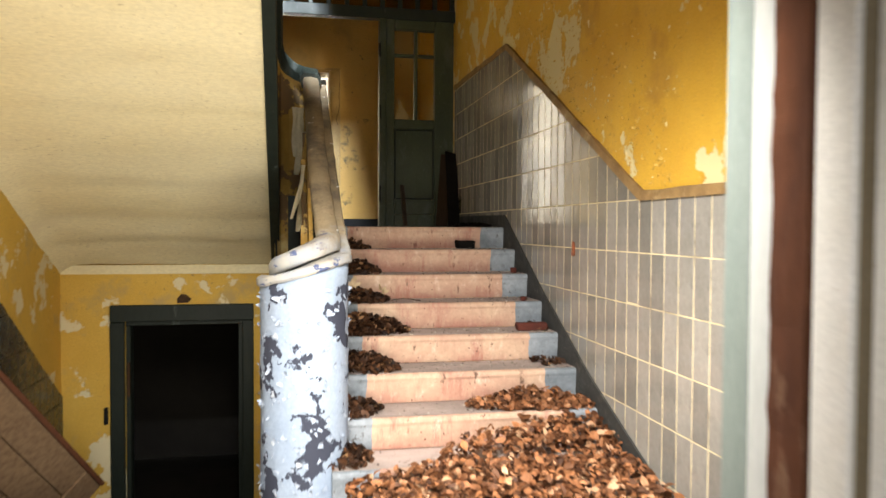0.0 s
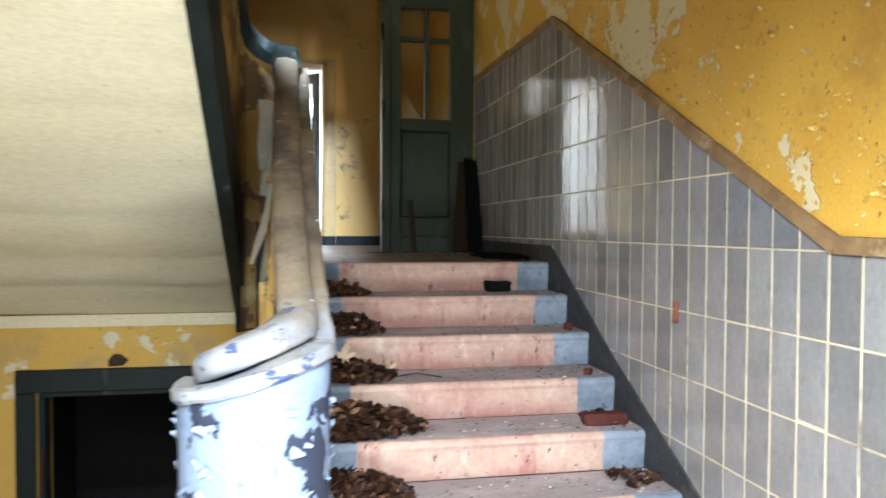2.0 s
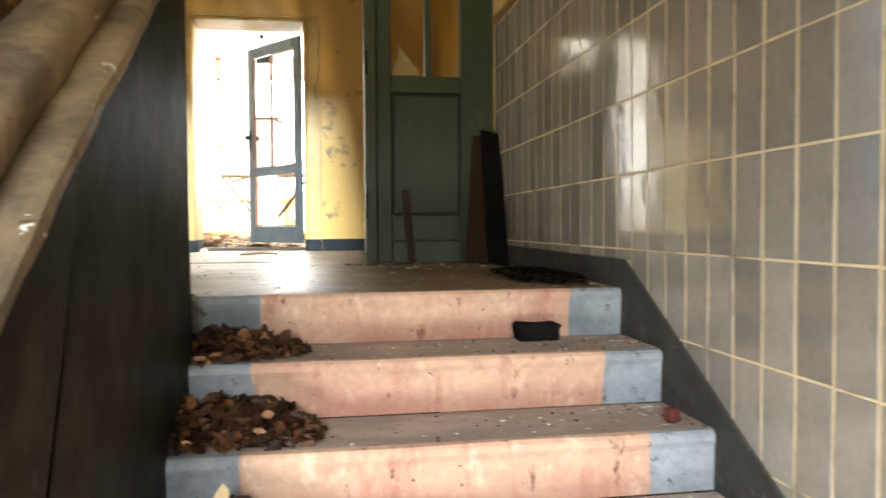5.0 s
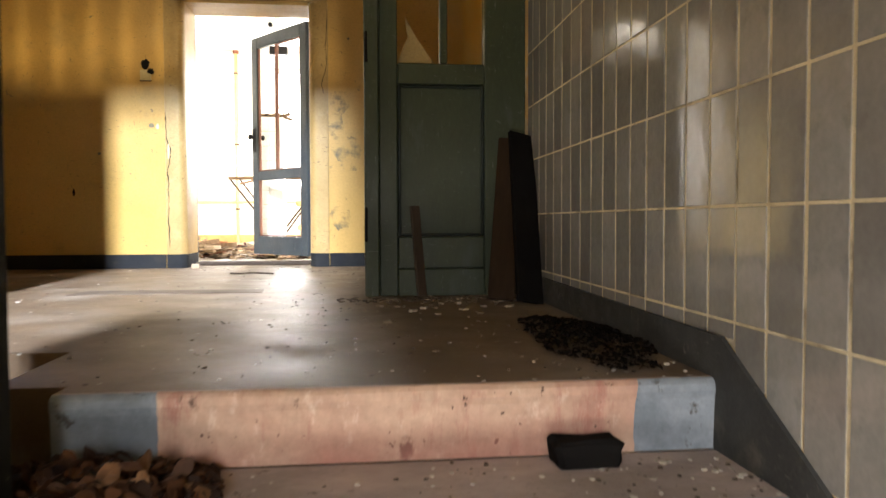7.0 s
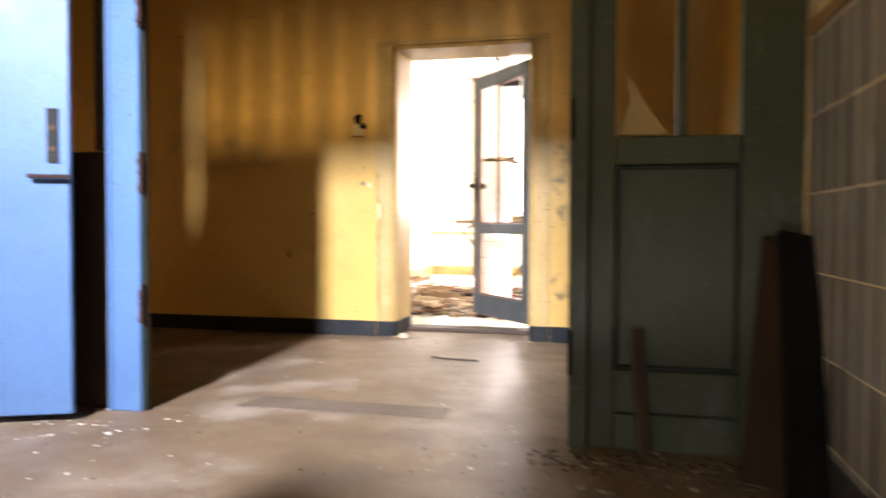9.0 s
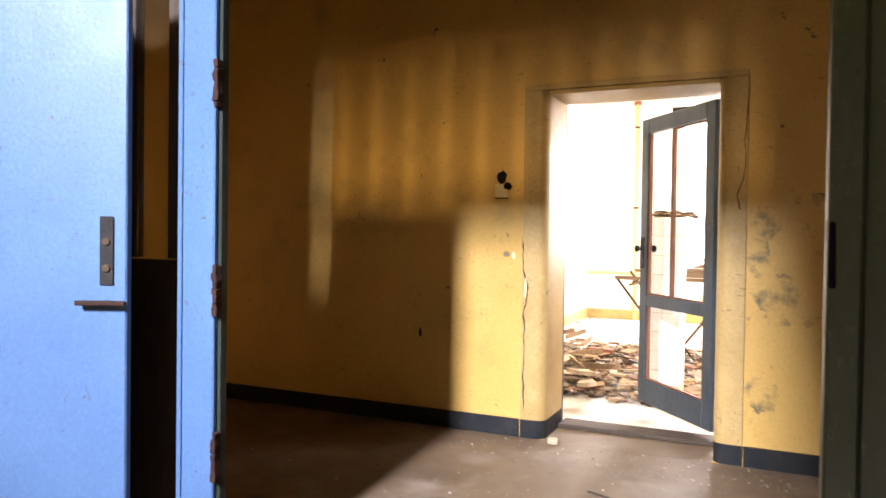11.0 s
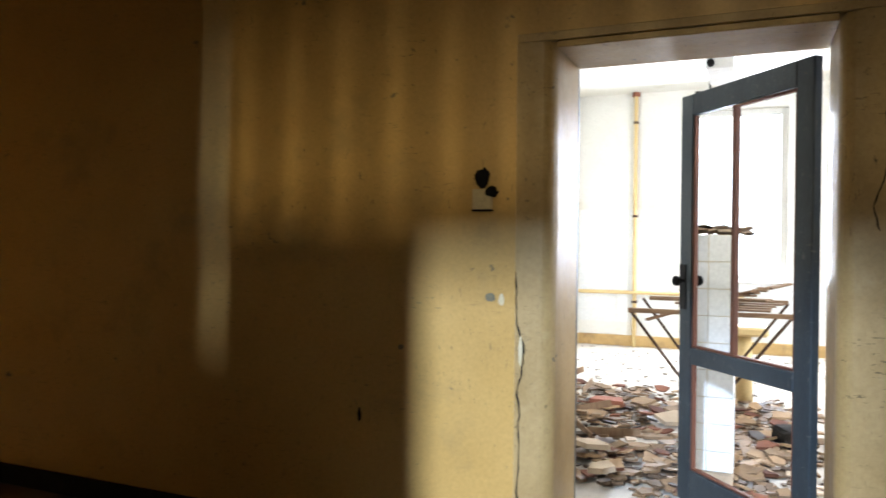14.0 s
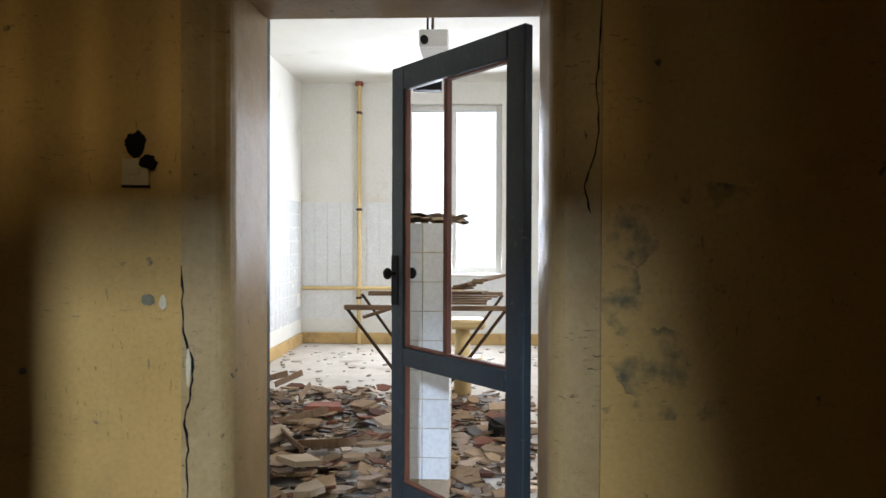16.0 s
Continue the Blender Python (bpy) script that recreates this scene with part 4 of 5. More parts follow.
# unseen white facing, added to throw light back onto the pillar
structure("wall_room_front", pierced((RX0, RX1), (LANDING, CEIL), [(-0.16, LANDING, 0.90, 3.49)], "y", ROOM_Y + 0.001, ROOM_Y + 0.02), "plaster", "white plaster facing round the doorway, unseen, added to bounce light")
# side room behind the other doorway
structure("floor_side_room", box((-11.5, ROOM_Y, LANDING - 0.2), (RX0 - 0.21, 14.2, LANDING)), "room_floor", "dusty floor of the side room")
structure("wall_side_room_back", pierced((-11.5, RX0 - 0.21), (LANDING, CEIL), [(-5.5, 2.2, -3.7, 4.0), (-8.6, 2.2, -6.8, 4.0)], "y", 14.0, 14.3), "plaster", "white side room wall with a window")
structure("wall_side_room_near", box((-11.5, FAR_Y, LANDING), (-6.801, ROOM_Y, CEIL)), "plaster", "white side room wall")
structure("wall_side_room_left", box((-11.8, ROOM_Y - 0.2, LANDING), (-11.5, 14.3, CEIL)), "plaster", "white side room wall")
structure("ceiling_side_room", box((-11.8, ROOM_Y + 0.001, CEIL + 0.001), (RX0 - 0.21, 14.3, CEIL + 0.2)), "plaster", "white ceiling of the side room")
structure("backdrop", box((-40, 60, -2), (40, 60.5, 18)), "glow", "pale bright distance outside the windows")


# ---- tiled dado on the stairwell wall ----
DADO = [(1.745, 1.474), (3.506, 1.474), (5.890, 2.762), (7.87, 2.80)]
SKIRT = [(1.745, 0.11), (3.20, 0.12), (4.118, 0.495), (4.985, 0.925), (5.890, 1.435), (7.87, 1.448)]


def level(line, y):
    for (a, za), (b, zb) in zip(line, line[1:]):
        if y <= b or (b, zb) == line[-1]:
            return za + (zb - za) * (y - a) / (b - a), (zb - za) / (b - a)


def cut(poly, y0, z0, slope, keep_below):
    """Cuts an outline along the line through (y0, z0)."""
    def side(p):
        d = z0 + slope * (p[0] - y0) - p[1]
        return d if keep_below else -d
    out = []
    for a, b in zip(poly, poly[1:] + poly[:1]):
        da, db = side(a), side(b)
        if da >= 0:
            out.append(a)
        if da * db < 0:
            t = da / (da - db)
            out.append((a[0] + (b[0] - a[0]) * t, a[1] + (b[1] - a[1]) * t))
    return out


def tile_field(parent, x, depth, top, bottom, y_span, y_at, pitch_y, z_at, pitch_z, gap, material, gap_z=None):
    """Tiles on a wall across x, cut along the top and bottom lines; whole tiles share one mesh."""
    whole = None
    gap_z = gap_z or gap
    w, h = pitch_y - gap, pitch_z - gap_z
    k0, k1 = math.floor((y_span[0] - y_at) / pitch_y), math.ceil((y_span[1] - y_at) / pitch_y)
    for k in range(k0, k1):
        for r in range(-8, 8):
            y0, z0 = y_at + k * pitch_y + gap / 2, z_at + r * pitch_z + gap_z / 2
            y0c, y1c = max(y0, y_span[0]), min(y0 + w, y_span[1])
            if y1c - y0c < 0.01:
                continue
            rect = [(y0c, z0), (y1c, z0), (y1c, z0 + h), (y0c, z0 + h)]
            poly = rect
            for line, below in ((top, True), (bottom, False)):
                ends = (y0c + 0.2 * (y1c - y0c), y1c - 0.2 * (y1c - y0c))
                turn = level(line, ends[1])[1] - level(line, ends[0])[1]
                if abs(turn) > 1e-6 and (turn > 0) == below:
                    ends = ((y0c + y1c) / 2,)
                for yy in ends:
                    z, slope = level(line, yy)
                    poly = cut(poly, yy, z, slope, below) if len(poly) > 2 else []
            if len(poly) < 3 or max(p[1] for p in poly) - min(p[1] for p in poly) < 0.01:
                continue
            c = Vector((x, (y0c + y1c) / 2, z0 + h / 2))
            if poly == rect and abs(y1c - y0c - w) < 1e-6:
                if whole is None:
                    bm = box((-depth, -w / 2, -h / 2), (0, w / 2, h / 2), 0.0015)
                    me = bpy.data.meshes.new("tile")
                    bm.to_mesh(me)
                    bm.free()
                    me.materials.append(M[material])
                    whole = me
                ob = new("tile", whole)
                ob.parent = parent
            else:
                local = [(p[0] - c.y, p[1] - c.z) for p in poly]
                ob = part("tile", prism(local, "x", -depth, 0), material, parent)
            ob.matrix_local = Matrix.Translation(c) @ pose(random.uniform(-0.0008, 0.0003), 0, 0, random.gauss(0, 0.1), random.gauss(0, 0.22), random.gauss(0, 0.28))


def dado():
    d = thing("trim_tiled_dado", "grey glazed wall tiles with cream joints and a brown top strip", "wall tiles", kind="structure")
    part("joint_bed", prism(DADO + SKIRT[::-1], "x", WALL_R - 0.0112, WALL_R - 0.0005), "grout", d, "cream mortar joints")
    tile_field(d, WALL_R - 0.0035, 0.0092, DADO, SKIRT, (1.75, 7.865), 4.69, 0.1283, 1.473, 0.2605, 0.0105, "tile", 0.0065)
    for a, b in zip(DADO, DADO[1:]):
        n = 14 if b[0] - a[0] > 1.9 else 10
        path = [(WALL_R - 0.012, a[0] + (b[0] - a[0]) * i / n, a[1] + (b[1] - a[1]) * i / n + 0.016 + random.uniform(-0.003, 0.003)) for i in range(n + 1)]
        part("top_strip", rough_up(sweep(path, [(-0.013, -0.024), (0.013, -0.022), (0.013, 0.022), (-0.010, 0.024)]), 0.005, 30), "trim", d, "crumbling brown top strip")
    part("skirting", rough_up(prism(SKIRT + [(7.87, 1.2), (5.9, 1.0), (3.2, -0.1), (1.745, -0.1)], "x", WALL_R - 0.024, WALL_R - 0.0125), 0.0, 1), "grey_skirt", d, "dark grey sloping skirting")


dado()


def cellar_dado():
    d = thing("trim_cellar_dado", "dark tiled band descending along the cellar steps", "wall tiles", kind="structure")
    top = [(3.3, 1.70), (5.053, 0.849), (5.76, 0.33), (6.185, 0.03)]
    low = [(3.3, -0.2), (6.185, -1.15)]
    part("joint_bed", prism(top + low[::-1], "x", WALL_L + 0.0005, WALL_L + 0.006), "hole", d)
    tile_field(d, WALL_L + 0.012, 0.0085, top, [(3.3, 0.3), (6.185, -0.9)], (3.4, 6.18), 3.4, 0.135, 0.0, 0.26, 0.006, "dark_tile")


M["dark_tile"] = surface("dark_glazed_tile", (0.045, 0.047, 0.048), (0.035, 0.036, 0.037), 5, 0.2, 0.35, 0.1, 40, spread=0.2)
cellar_dado()


# ---- cellar door frame ----
def cellar_frame():
    d = thing("door_cellar_frame", "dark green wooden frame of the cellar doorway", "door frame", kind="structure")
    for x0, x1 in ((-0.965, -0.862), (0.012, 0.098)):
        part("jamb", rough_up(box((x0, 6.155, -1.2), (x1, 6.30, 0.596), 0.006), 0.003, 9), "dark_green", d)
    part("head", rough_up(box((-0.965, 6.152, 0.598), (0.098, 6.30, 0.722), 0.006), 0.003, 9), "dark_green", d)
    for x0, x1 in ((-0.860, -0.825), (-0.022, 0.011)):
        part("stop", box((x0, 6.20, -1.2), (x1, 6.31, 0.56), 0.004), "dark_green", d)
    part("stop", box((-0.860, 6.20, 0.562), (0.011, 6.31, 0.597), 0.004), "dark_green", d)
    part("hinge", box((-0.845, 6.165, 0.02), (-0.825, 6.198, 0.28), 0.003), "iron", d, "rusty hinge")
    part("latch", rough_up(box((-1.015, 6.16, -0.19), (-0.985, 6.188, -0.06), 0.006), 0.006, 30), "black_metal", d, "black iron latch")


cellar_frame()
tagged(mesh_ob("rust_patch", rough_up(prism([(-0.475, 0.735), (-0.40, 0.735), (-0.375, 0.765), (-0.41, 0.80), (-0.45, 0.805), (-0.48, 0.77)], "y", 6.180, 6.1895), 0.006, 25), "iron"), "rust-brown broken patch on the yellow cellar wall", "wall damage")


def leaning_board():
    p0, p1 = Vector((-1.10, 4.43, 0.55)), Vector((-0.80, 5.25, -0.34))
    along = (p1 - p0).normalized()
    across = Vector((-0.62, -0.62, -0.45))
    across = (across - along * across.dot(along)).normalized()
    up = across.cross(along).normalized()
    m = Matrix((( *across, 0), (*along, 0), (*up, 0), (0, 0, 0, 1))).transposed()
    m = Matrix.Translation(p0) @ m
    b = thing("wooden_board", "weathered grey-brown wooden door panel thrown on the cellar steps", "board")
    n = (p1 - p0).length
    for k in range(3):
        part("plank", box((0.02 + 0.19 * k, -0.9, -0.04), (0.205 + 0.19 * k, n, 0), 0.004, m), "old_wood", b)
    part("edge_batten", box((-0.012, -0.9, -0.05), (0.018, n, 0.012), 0.004, m), "brown_wood", b, "reddish brown edge batten")
    part("batten", box((0.03, n - 0.22, 0.001), (0.58, n - 0.12, 0.022), 0.004, m), "old_wood", b)


leaning_board()


# ---- entry door lining ----
def entry_lining():
    d = thing("door_entry_lining", "layered entry door jamb, grey-green, bare brown wood and white paint", "door frame", kind="structure")
    x = 1.42
    part("inner_board", box((x - 0.004, 1.635, -0.03), (x + 0.03, 1.752, 2.60), 0.004), "jamb", d, "grey-green painted board")
    part("rebate", box((x - 0.018, 1.555, -0.03), (x + 0.02, 1.633, 2.60), 0.006), "pale_grey", d, "greyish white ribbed board")
    bm = box((x - 0.022, 1.445, -0.03), (x + 0.02, 1.553, 2.60))
    bmesh.ops.subdivide_edges(bm, edges=[e for e in bm.edges if abs(e.verts[0].co.z - e.verts[1].co.z) > 1], cuts=60)
    bmesh.ops.subdivide_edges(bm, edges=[e for e in bm.edges if abs(e.verts[0].co.y - e.verts[1].co.y) > 0.05], cuts=3)
    part("bare_wood", rough_up(bm, 0.006, 13), "bare_wood", d, "splintered reddish brown wood")
    part("outer_board", box((x - 0.012, 1.335, -0.03), (x + 0.02, 1.443, 2.60), 0.006), "white_paint", d, "white flaking board")
    part("architrave", box((x + 0.022, 1.285, -0.03), (x + 0.24, 1.329, 2.75), 0.006), "white_paint", d, "white flaking architrave board")
    part("opposite_board", box((-0.30, 1.335, -0.03), (-0.276, 1.752, 2.60), 0.004), "jamb", d)
    part("head_board", box((-0.274, 1.335, 2.57), (1.40, 1.752, 2.598), 0.004), "jamb", d)


entry_lining()


# ---- dead leaves ----
def leaf_material(name, dark, light, pale):
    m, nt, bs = nodes_of(name)
    g = nt.nodes.new("ShaderNodeNewGeometry")
    r = nt.nodes.new("ShaderNodeValToRGB")
    r.color_ramp.elements[0].color, r.color_ramp.elements[1].color = (*dark, 1), (*pale, 1)
    r.color_ramp.elements.new(0.55).color = (*[(a + b) / 2 for a, b in zip(dark, light)], 1)
    r.color_ramp.elements.new(0.90).color = (*light, 1)
    nt.links.new(g.outputs["Random Per Island"], r.inputs[0])
    col = mixed(nt, 1.0, r.outputs[0], ramp(nt, noise_node(nt, 60, 4), 0.3, 0.75, (0.65,) * 3, (1.2,) * 3), "MULTIPLY")
    nt.links.new(col, bs.inputs["Base Color"])
    bs.inputs["Roughness"].default_value = 0.62
    bs.inputs["Specular IOR Level"].default_value = 0.2
    return m


M["leaves"] = leaf_material("dry_brown_leaves", (0.045, 0.018, 0.009), (0.36, 0.15, 0.065), (0.58, 0.38, 0.24))
M["wet_leaves"] = leaf_material("dark_damp_leaves", (0.012, 0.006, 0.004), (0.10, 0.042, 0.018), (0.32, 0.18, 0.09))
M["black_dirt"] = leaf_material("black_damp_dirt", (0.004, 0.003, 0.0025), (0.009, 0.006, 0.004), (0.03, 0.02, 0.013))
[n for n in M["black_dirt"].node_tree.nodes if n.type == "BSDF_PRINCIPLED"][0].inputs["Specular IOR Level"].default_value = 0.03
M["pale_leaf"] = surface("pale_dry_leaf", (0.56, 0.44, 0.29), (0.42, 0.30, 0.17), 20, 0.6, 0.75, 0.4)


def stair_height(x, y):
    if y >= TOP_Y:
        return LANDING
    k = math.ceil((TOP_Y - y) / TREAD) + 1
    return step_z(k) if k <= STEPS else 0.0


def leaf_verts(rng, at, size, steep):
    """A curled leaf: two rows bent along the midrib."""
    turn = Euler((rng.gauss(0, steep), rng.gauss(0, steep), rng.uniform(0, math.tau))).to_matrix()
    length, width, curl = size, size * rng.uniform(0.45, 0.8), rng.uniform(-0.2, 0.75)
    rib = [(0, -0.5), (0.02, -0.15), (0, 0.2), (0, 0.55)]
    edge = [0.12, 0.5, 0.42, 0.05]
    out = []
    for (cx, cy), e in zip(rib, edge):
        bend = -curl * cy * cy * length * 0.6
        for s in (-1, 0, 1):
            p = Vector(((cx + s * e) * width, cy * length, bend + abs(s) * curl * e * width * 0.7))
            out.append(Vector(at) + turn @ p)
    return out


LEAF_FACES = [(0, 1, 4, 3), (1, 2, 5, 4), (3, 4, 7, 6), (4, 5, 8, 7), (6, 7, 10, 9), (7, 8, 11, 10)]


def leaf_bed(name, label, spots, material, seed, size=(0.026, 0.060), steep=0.6):
    rng = random.Random(seed)
    verts, faces = [], []
    for p in spots:
        n = len(verts)
        verts += leaf_verts(rng, p, rng.uniform(*size), steep)
        faces += [tuple(n + i for i in f) for f in LEAF_FACES]
    me = bpy.data.meshes.new(name)
    me.from_pydata(verts, [], faces)
    me.materials.append(M[material])
    return tagged(new(name, me), label, "dead leaves", kind="stuff")


def mound(rng, n, x0, x1, y0, y1, height, layers=1.0):
    """Spots of a heap over the steps: thicker in the middle, ragged at the rim."""
    out = []
    while len(out) < n:
        x, y = rng.uniform(x0, x1), rng.uniform(y0, y1)
        u, v = (x - x0) / (x1 - x0) * 2 - 1, (y - y0) / (y1 - y0) * 2 - 1
        d = 1 - (u * u + v * v) + 0.5 * noise.noise(Vector((x * 5, y * 5, 0)))
        if d < 0:
            continue
        out.append((x, y, stair_height(x, y) + 0.012 + min(1, d) * height * rng.uniform(0.15, 1.0) * layers))
    return out


def big_heap():
    rng = random.Random(5)
    out = []
    while len(out) < 9500:
        x, y = rng.uniform(0.66, 2.05), rng.uniform(2.0, 4.22)
        rim = 3.64 + 0.58 * max(0, (x - 1.10) / 0.95) ** 0.7 + 0.18 * noise.noise(Vector((x * 4, y * 4, 1)))
        if y > rim:
            continue
        # the heap lies against the lower steps as a slope
        slope = max(0.02, 0.07 + (y - 2.5) * 0.16) * min(1.0, 0.62 + (x - 0.6) * 0.5)
        ground = stair_height(x, y)
        top = max(ground + 0.015, slope + 0.03 * noise.noise(Vector((x * 3, y * 3, 5))))
        top = min(top, ground + 0.20)
        out.append((x, y, rng.uniform(max(ground + 0.01, top - 0.06), top + 0.025)))
    return out


leaf_bed("leaf_heap", "heap of dry brown autumn leaves over the lowest steps", big_heap(), "leaves", 11)
rng = random.Random(3)
leaf_bed("leaf_heap", "dry brown leaves heaped at the wall side of a step", mound(rng, 520, 1.36, 2.03, 3.99, 4.30, 0.085), "leaves", 12)
for k, n, x1, hh in ((1, 220, 0.98, 0.07), (2, 380, 1.03, 0.09), (3, 420, 1.08, 0.10), (4, 520, 1.14, 0.11), (5, 380, 1.04, 0.09), (6, 240, 0.90, 0.08), (7, 140, 0.80, 0.08)):
    y = step_y(k + 1)
    leaf_bed("leaf_litter", "damp dark brown leaves in the corner of a step", mound(rng, n * 2, STAIR_L - 0.10, x1, y + 0.01, y + TREAD, hh), "wet_leaves", 20 + k)
leaf_bed("leaf_litter", "few dark leaves by the skirting on a step", mound(rng, 60, 1.86, 2.06, step_y(5) + 0.08, step_y(5) + 0.28, 0.03), "wet_leaves", 31)
leaf_bed("leaf_litter", "few dark leaves by the skirting on a step", mound(rng, 50, 1.84, 2.06, step_y(6) + 0.10, step_y(6) + 0.28, 0.03), "wet_leaves", 32)
leaf_bed("dirt_heap", "dark damp dirt and leaves along the landing skirting", mound(rng, 1700, 1.76, 2.07, 5.98, 6.95, 0.03), "black_dirt", 33, (0.010, 0.024), 0.3)


def maple_leaf(at, turn, size):
    """A lobed leaf with five points, gently cupped."""
    bm = bmesh.new()
    n = 30
    c = bm.verts.new((0, 0, 0))
    ring = []
    for i in range(n):
        a = math.tau * i / n
        r = size * (0.42 + 0.58 * abs(math.cos(2.5 * a)) ** 1.7) * (1 - 0.35 * abs(math.sin(a / 2)) ** 3) * random.uniform(0.85, 1.1)
        ring.append(bm.verts.new((r * math.sin(a), r * math.cos(a), 0.5 * r * r / size * (1 + 0.5 * math.sin(2 * a)) + 0.012 * math.sin(5 * a))))
    for i in range(n):
        bm.faces.new((c, ring[i], ring[(i + 1) % n]))
    ob = mesh_ob("maple_leaf", bm, "pale_leaf", smooth=True)
    ob.matrix_world = Matrix.Translation(at) @ Euler(turn).to_matrix().to_4x4()
    return tagged(ob, "pale dry maple leaf lying on dark leaves", "leaf", "pale leaves on the steps")


maple_leaf((0.80, step_y(4) + 0.10, step_z(4) + 0.11), (1.1, 0.1, 0.3), 0.055)
maple_leaf((0.99, step_y(4) + 0.07, step_z(4) + 0.075), (0.7, 0.2, 2.0), 0.055)


# ---- bits of brick, dirt and plaster ----
def lump(name, at, size, material, label, category, turn=0.0, seed=0):
    bm = bmesh.new()
    add_box(bm, (-size[0] / 2, -size[1] / 2, 0), (size[0] / 2, size[1] / 2, size[2]), min(size) * 0.18)
    bmesh.ops.subdivide_edges(bm, edges=bm.edges, cuts=1, use_grid_fill=True)
    for v in bm.verts:
        v.co += Vector((noise.noise(v.co * 30 + Vector((seed, 0, 0))), noise.noise(v.co * 30 + Vector((0, seed, 0))), noise.noise(v.co * 30))) * min(size) * 0.16
    ob = mesh_ob(name, bm, material)
    ob.matrix_world = pose(*at, 0, 0, turn)
    return tagged(ob, label, category)


lump("brick_fragment", (1.735, 5.84, step_z(2)), (0.15, 0.075, 0.062), "hole", "burnt black brick fragment against a riser", "brick", 4, 1)
lump("brick_fragment", (1.93, step_y(5) + 0.13, step_z(5)), (0.20, 0.09, 0.05), "dark_brick", "dark red brick fragment on a step", "brick", -3, 2)
lump("brick_fragment", (1.99, step_y(3) + 0.10, step_z(3)), (0.04, 0.04, 0.04), "dark_brick", "small reddish brick lump by the skirting", "brick", 20, 3)
lump("brick_fragment", (1.96, step_y(4) + 0.07, step_z(4)), (0.045, 0.035, 0.03), "dark_brick", "small reddish brick lump on a step", "brick", 50, 4)


def crumbs(name, label, n, spread, material, seed, size=(0.004, 0.016)):
    """Loose crumbs as small uneven prisms."""
    r = random.Random(seed)
    verts, faces = [], []
    for _ in range(n):
        x, y, z = spread(r)
        s, k = r.uniform(*size), len(verts)
        h = s * r.uniform(0.2, 0.6)
        m = r.randint(4, 6)
        a0 = r.uniform(0, 6)
        pts = [(x + s * r.uniform(0.6, 1.2) * math.cos(a0 + math.tau * i / m), y + s * r.uniform(0.6, 1.2) * math.sin(a0 + math.tau * i / m)) for i in range(m)]
        verts += [(px, py, z - 0.001) for px, py in pts] + [(px + r.uniform(-1, 1) * s * 0.2, py, z + h) for px, py in pts]
        faces.append(tuple(k + m + i for i in range(m)))
        faces += [(k + i, k + (i + 1) % m, k + m + (i + 1) % m, k + m + i) for i in range(m)]
    me = bpy.data.meshes.new(name)
    me.from_pydata(verts, [], faces)
    me.materials.append(M[material])
    return tagged(new(name, me), label, "debris", kind="stuff")


def on_steps(r):
    k = r.choice((1, 2, 2, 2, 3, 3, 3, 4, 4, 4, 4, 5, 5, 5, 5, 6, 6, 6, 7, 7, 8))
    x = r.choice((r.uniform(0.65, 2.05), r.betavariate(4, 1) * 1.4 + 0.66))
    y = step_y(k) + r.uniform(0.03, TREAD - 0.02) if k > 1 else step_y(1) + r.uniform(0.03, 0.35)
    return x, y, step_z(k)


def on_landing(r):
    y = r.uniform(6.0, 10.2)
    x = r.gauss(1.3, 0.45) if r.random() < 0.5 else r.uniform(-1.2, 2.0)
    return min(2.0, max(-1.25, x)), y, LANDING


M["chip_bits"] = leaf_material("stone_chips", (0.16, 0.13, 0.10), (0.34, 0.29, 0.22), (0.50, 0.45, 0.36))
M["plaster_bits"] = leaf_material("plaster_crumbs", (0.30, 0.26, 0.21), (0.62, 0.58, 0.50), (0.80, 0.77, 0.70))
M["dirt_bits"] = leaf_material("dark_crumbs", (0.03, 0.022, 0.016), (0.11, 0.08, 0.055), (0.25, 0.19, 0.13))
crumbs("plaster_crumbs", "white plaster crumbs scattered over the steps", 420, on_steps, "plaster_bits", 1, (0.002, 0.009))
crumbs("dirt_crumbs", "dark dirt crumbs scattered over the steps", 420, on_steps, "dirt_bits", 2, (0.002, 0.007))
crumbs("plaster_crumbs", "pale plaster crumbs scattered over the landing", 110, on_landing, "plaster_bits", 3, (0.0015, 0.008))
crumbs("dirt_crumbs", "dark crumbs scattered over the landing", 520, on_landing, "dirt_bits", 4, (0.0015, 0.007))
crumbs("plaster_crumbs", "pale plaster bits below the chipped post", 60, lambda r: (r.gauss(-0.75, 0.3), r.gauss(7.65, 0.25), LANDING), "plaster_bits", 5, (0.003, 0.014))
crumbs("plaster_chips", "pale stone chips in front of the grey-green sash", 30, lambda r: (r.uniform(1.3, 2.0), r.gauss(7.45, 0.28), LANDING), "chip_bits", 6, (0.006, 0.024))
crumbs("dirt_crumbs", "dark grit swept against the grey-green sash", 220, lambda r: (r.uniform(1.15, 2.0), 7.80 - abs(r.gauss(0, 0.13)), LANDING), "dirt_bits", 14, (0.003, 0.014))
crumbs("plaster_crumbs", "pale grit along the hall skirting", 160, lambda r: (r.uniform(-0.6, 1.25), 10.25 - abs(r.gauss(0, 0.25)), LANDING), "chip_bits", 15, (0.002, 0.010))
lump("plaster_lump", (-0.03, 10.24, LANDING), (0.06, 0.045, 0.035), "slab", "white plaster lump beside the doorway", "plaster", 15, 7)


def twig(name, pts, r, label):
    bm = bmesh.new()
    for a, b in zip(pts, pts[1:]):
        add_rod(bm, a, b, r, 6)
    return tagged(mesh_ob(name, bm, "dark_wood"), label, "twig")


z = LANDING + 0.008
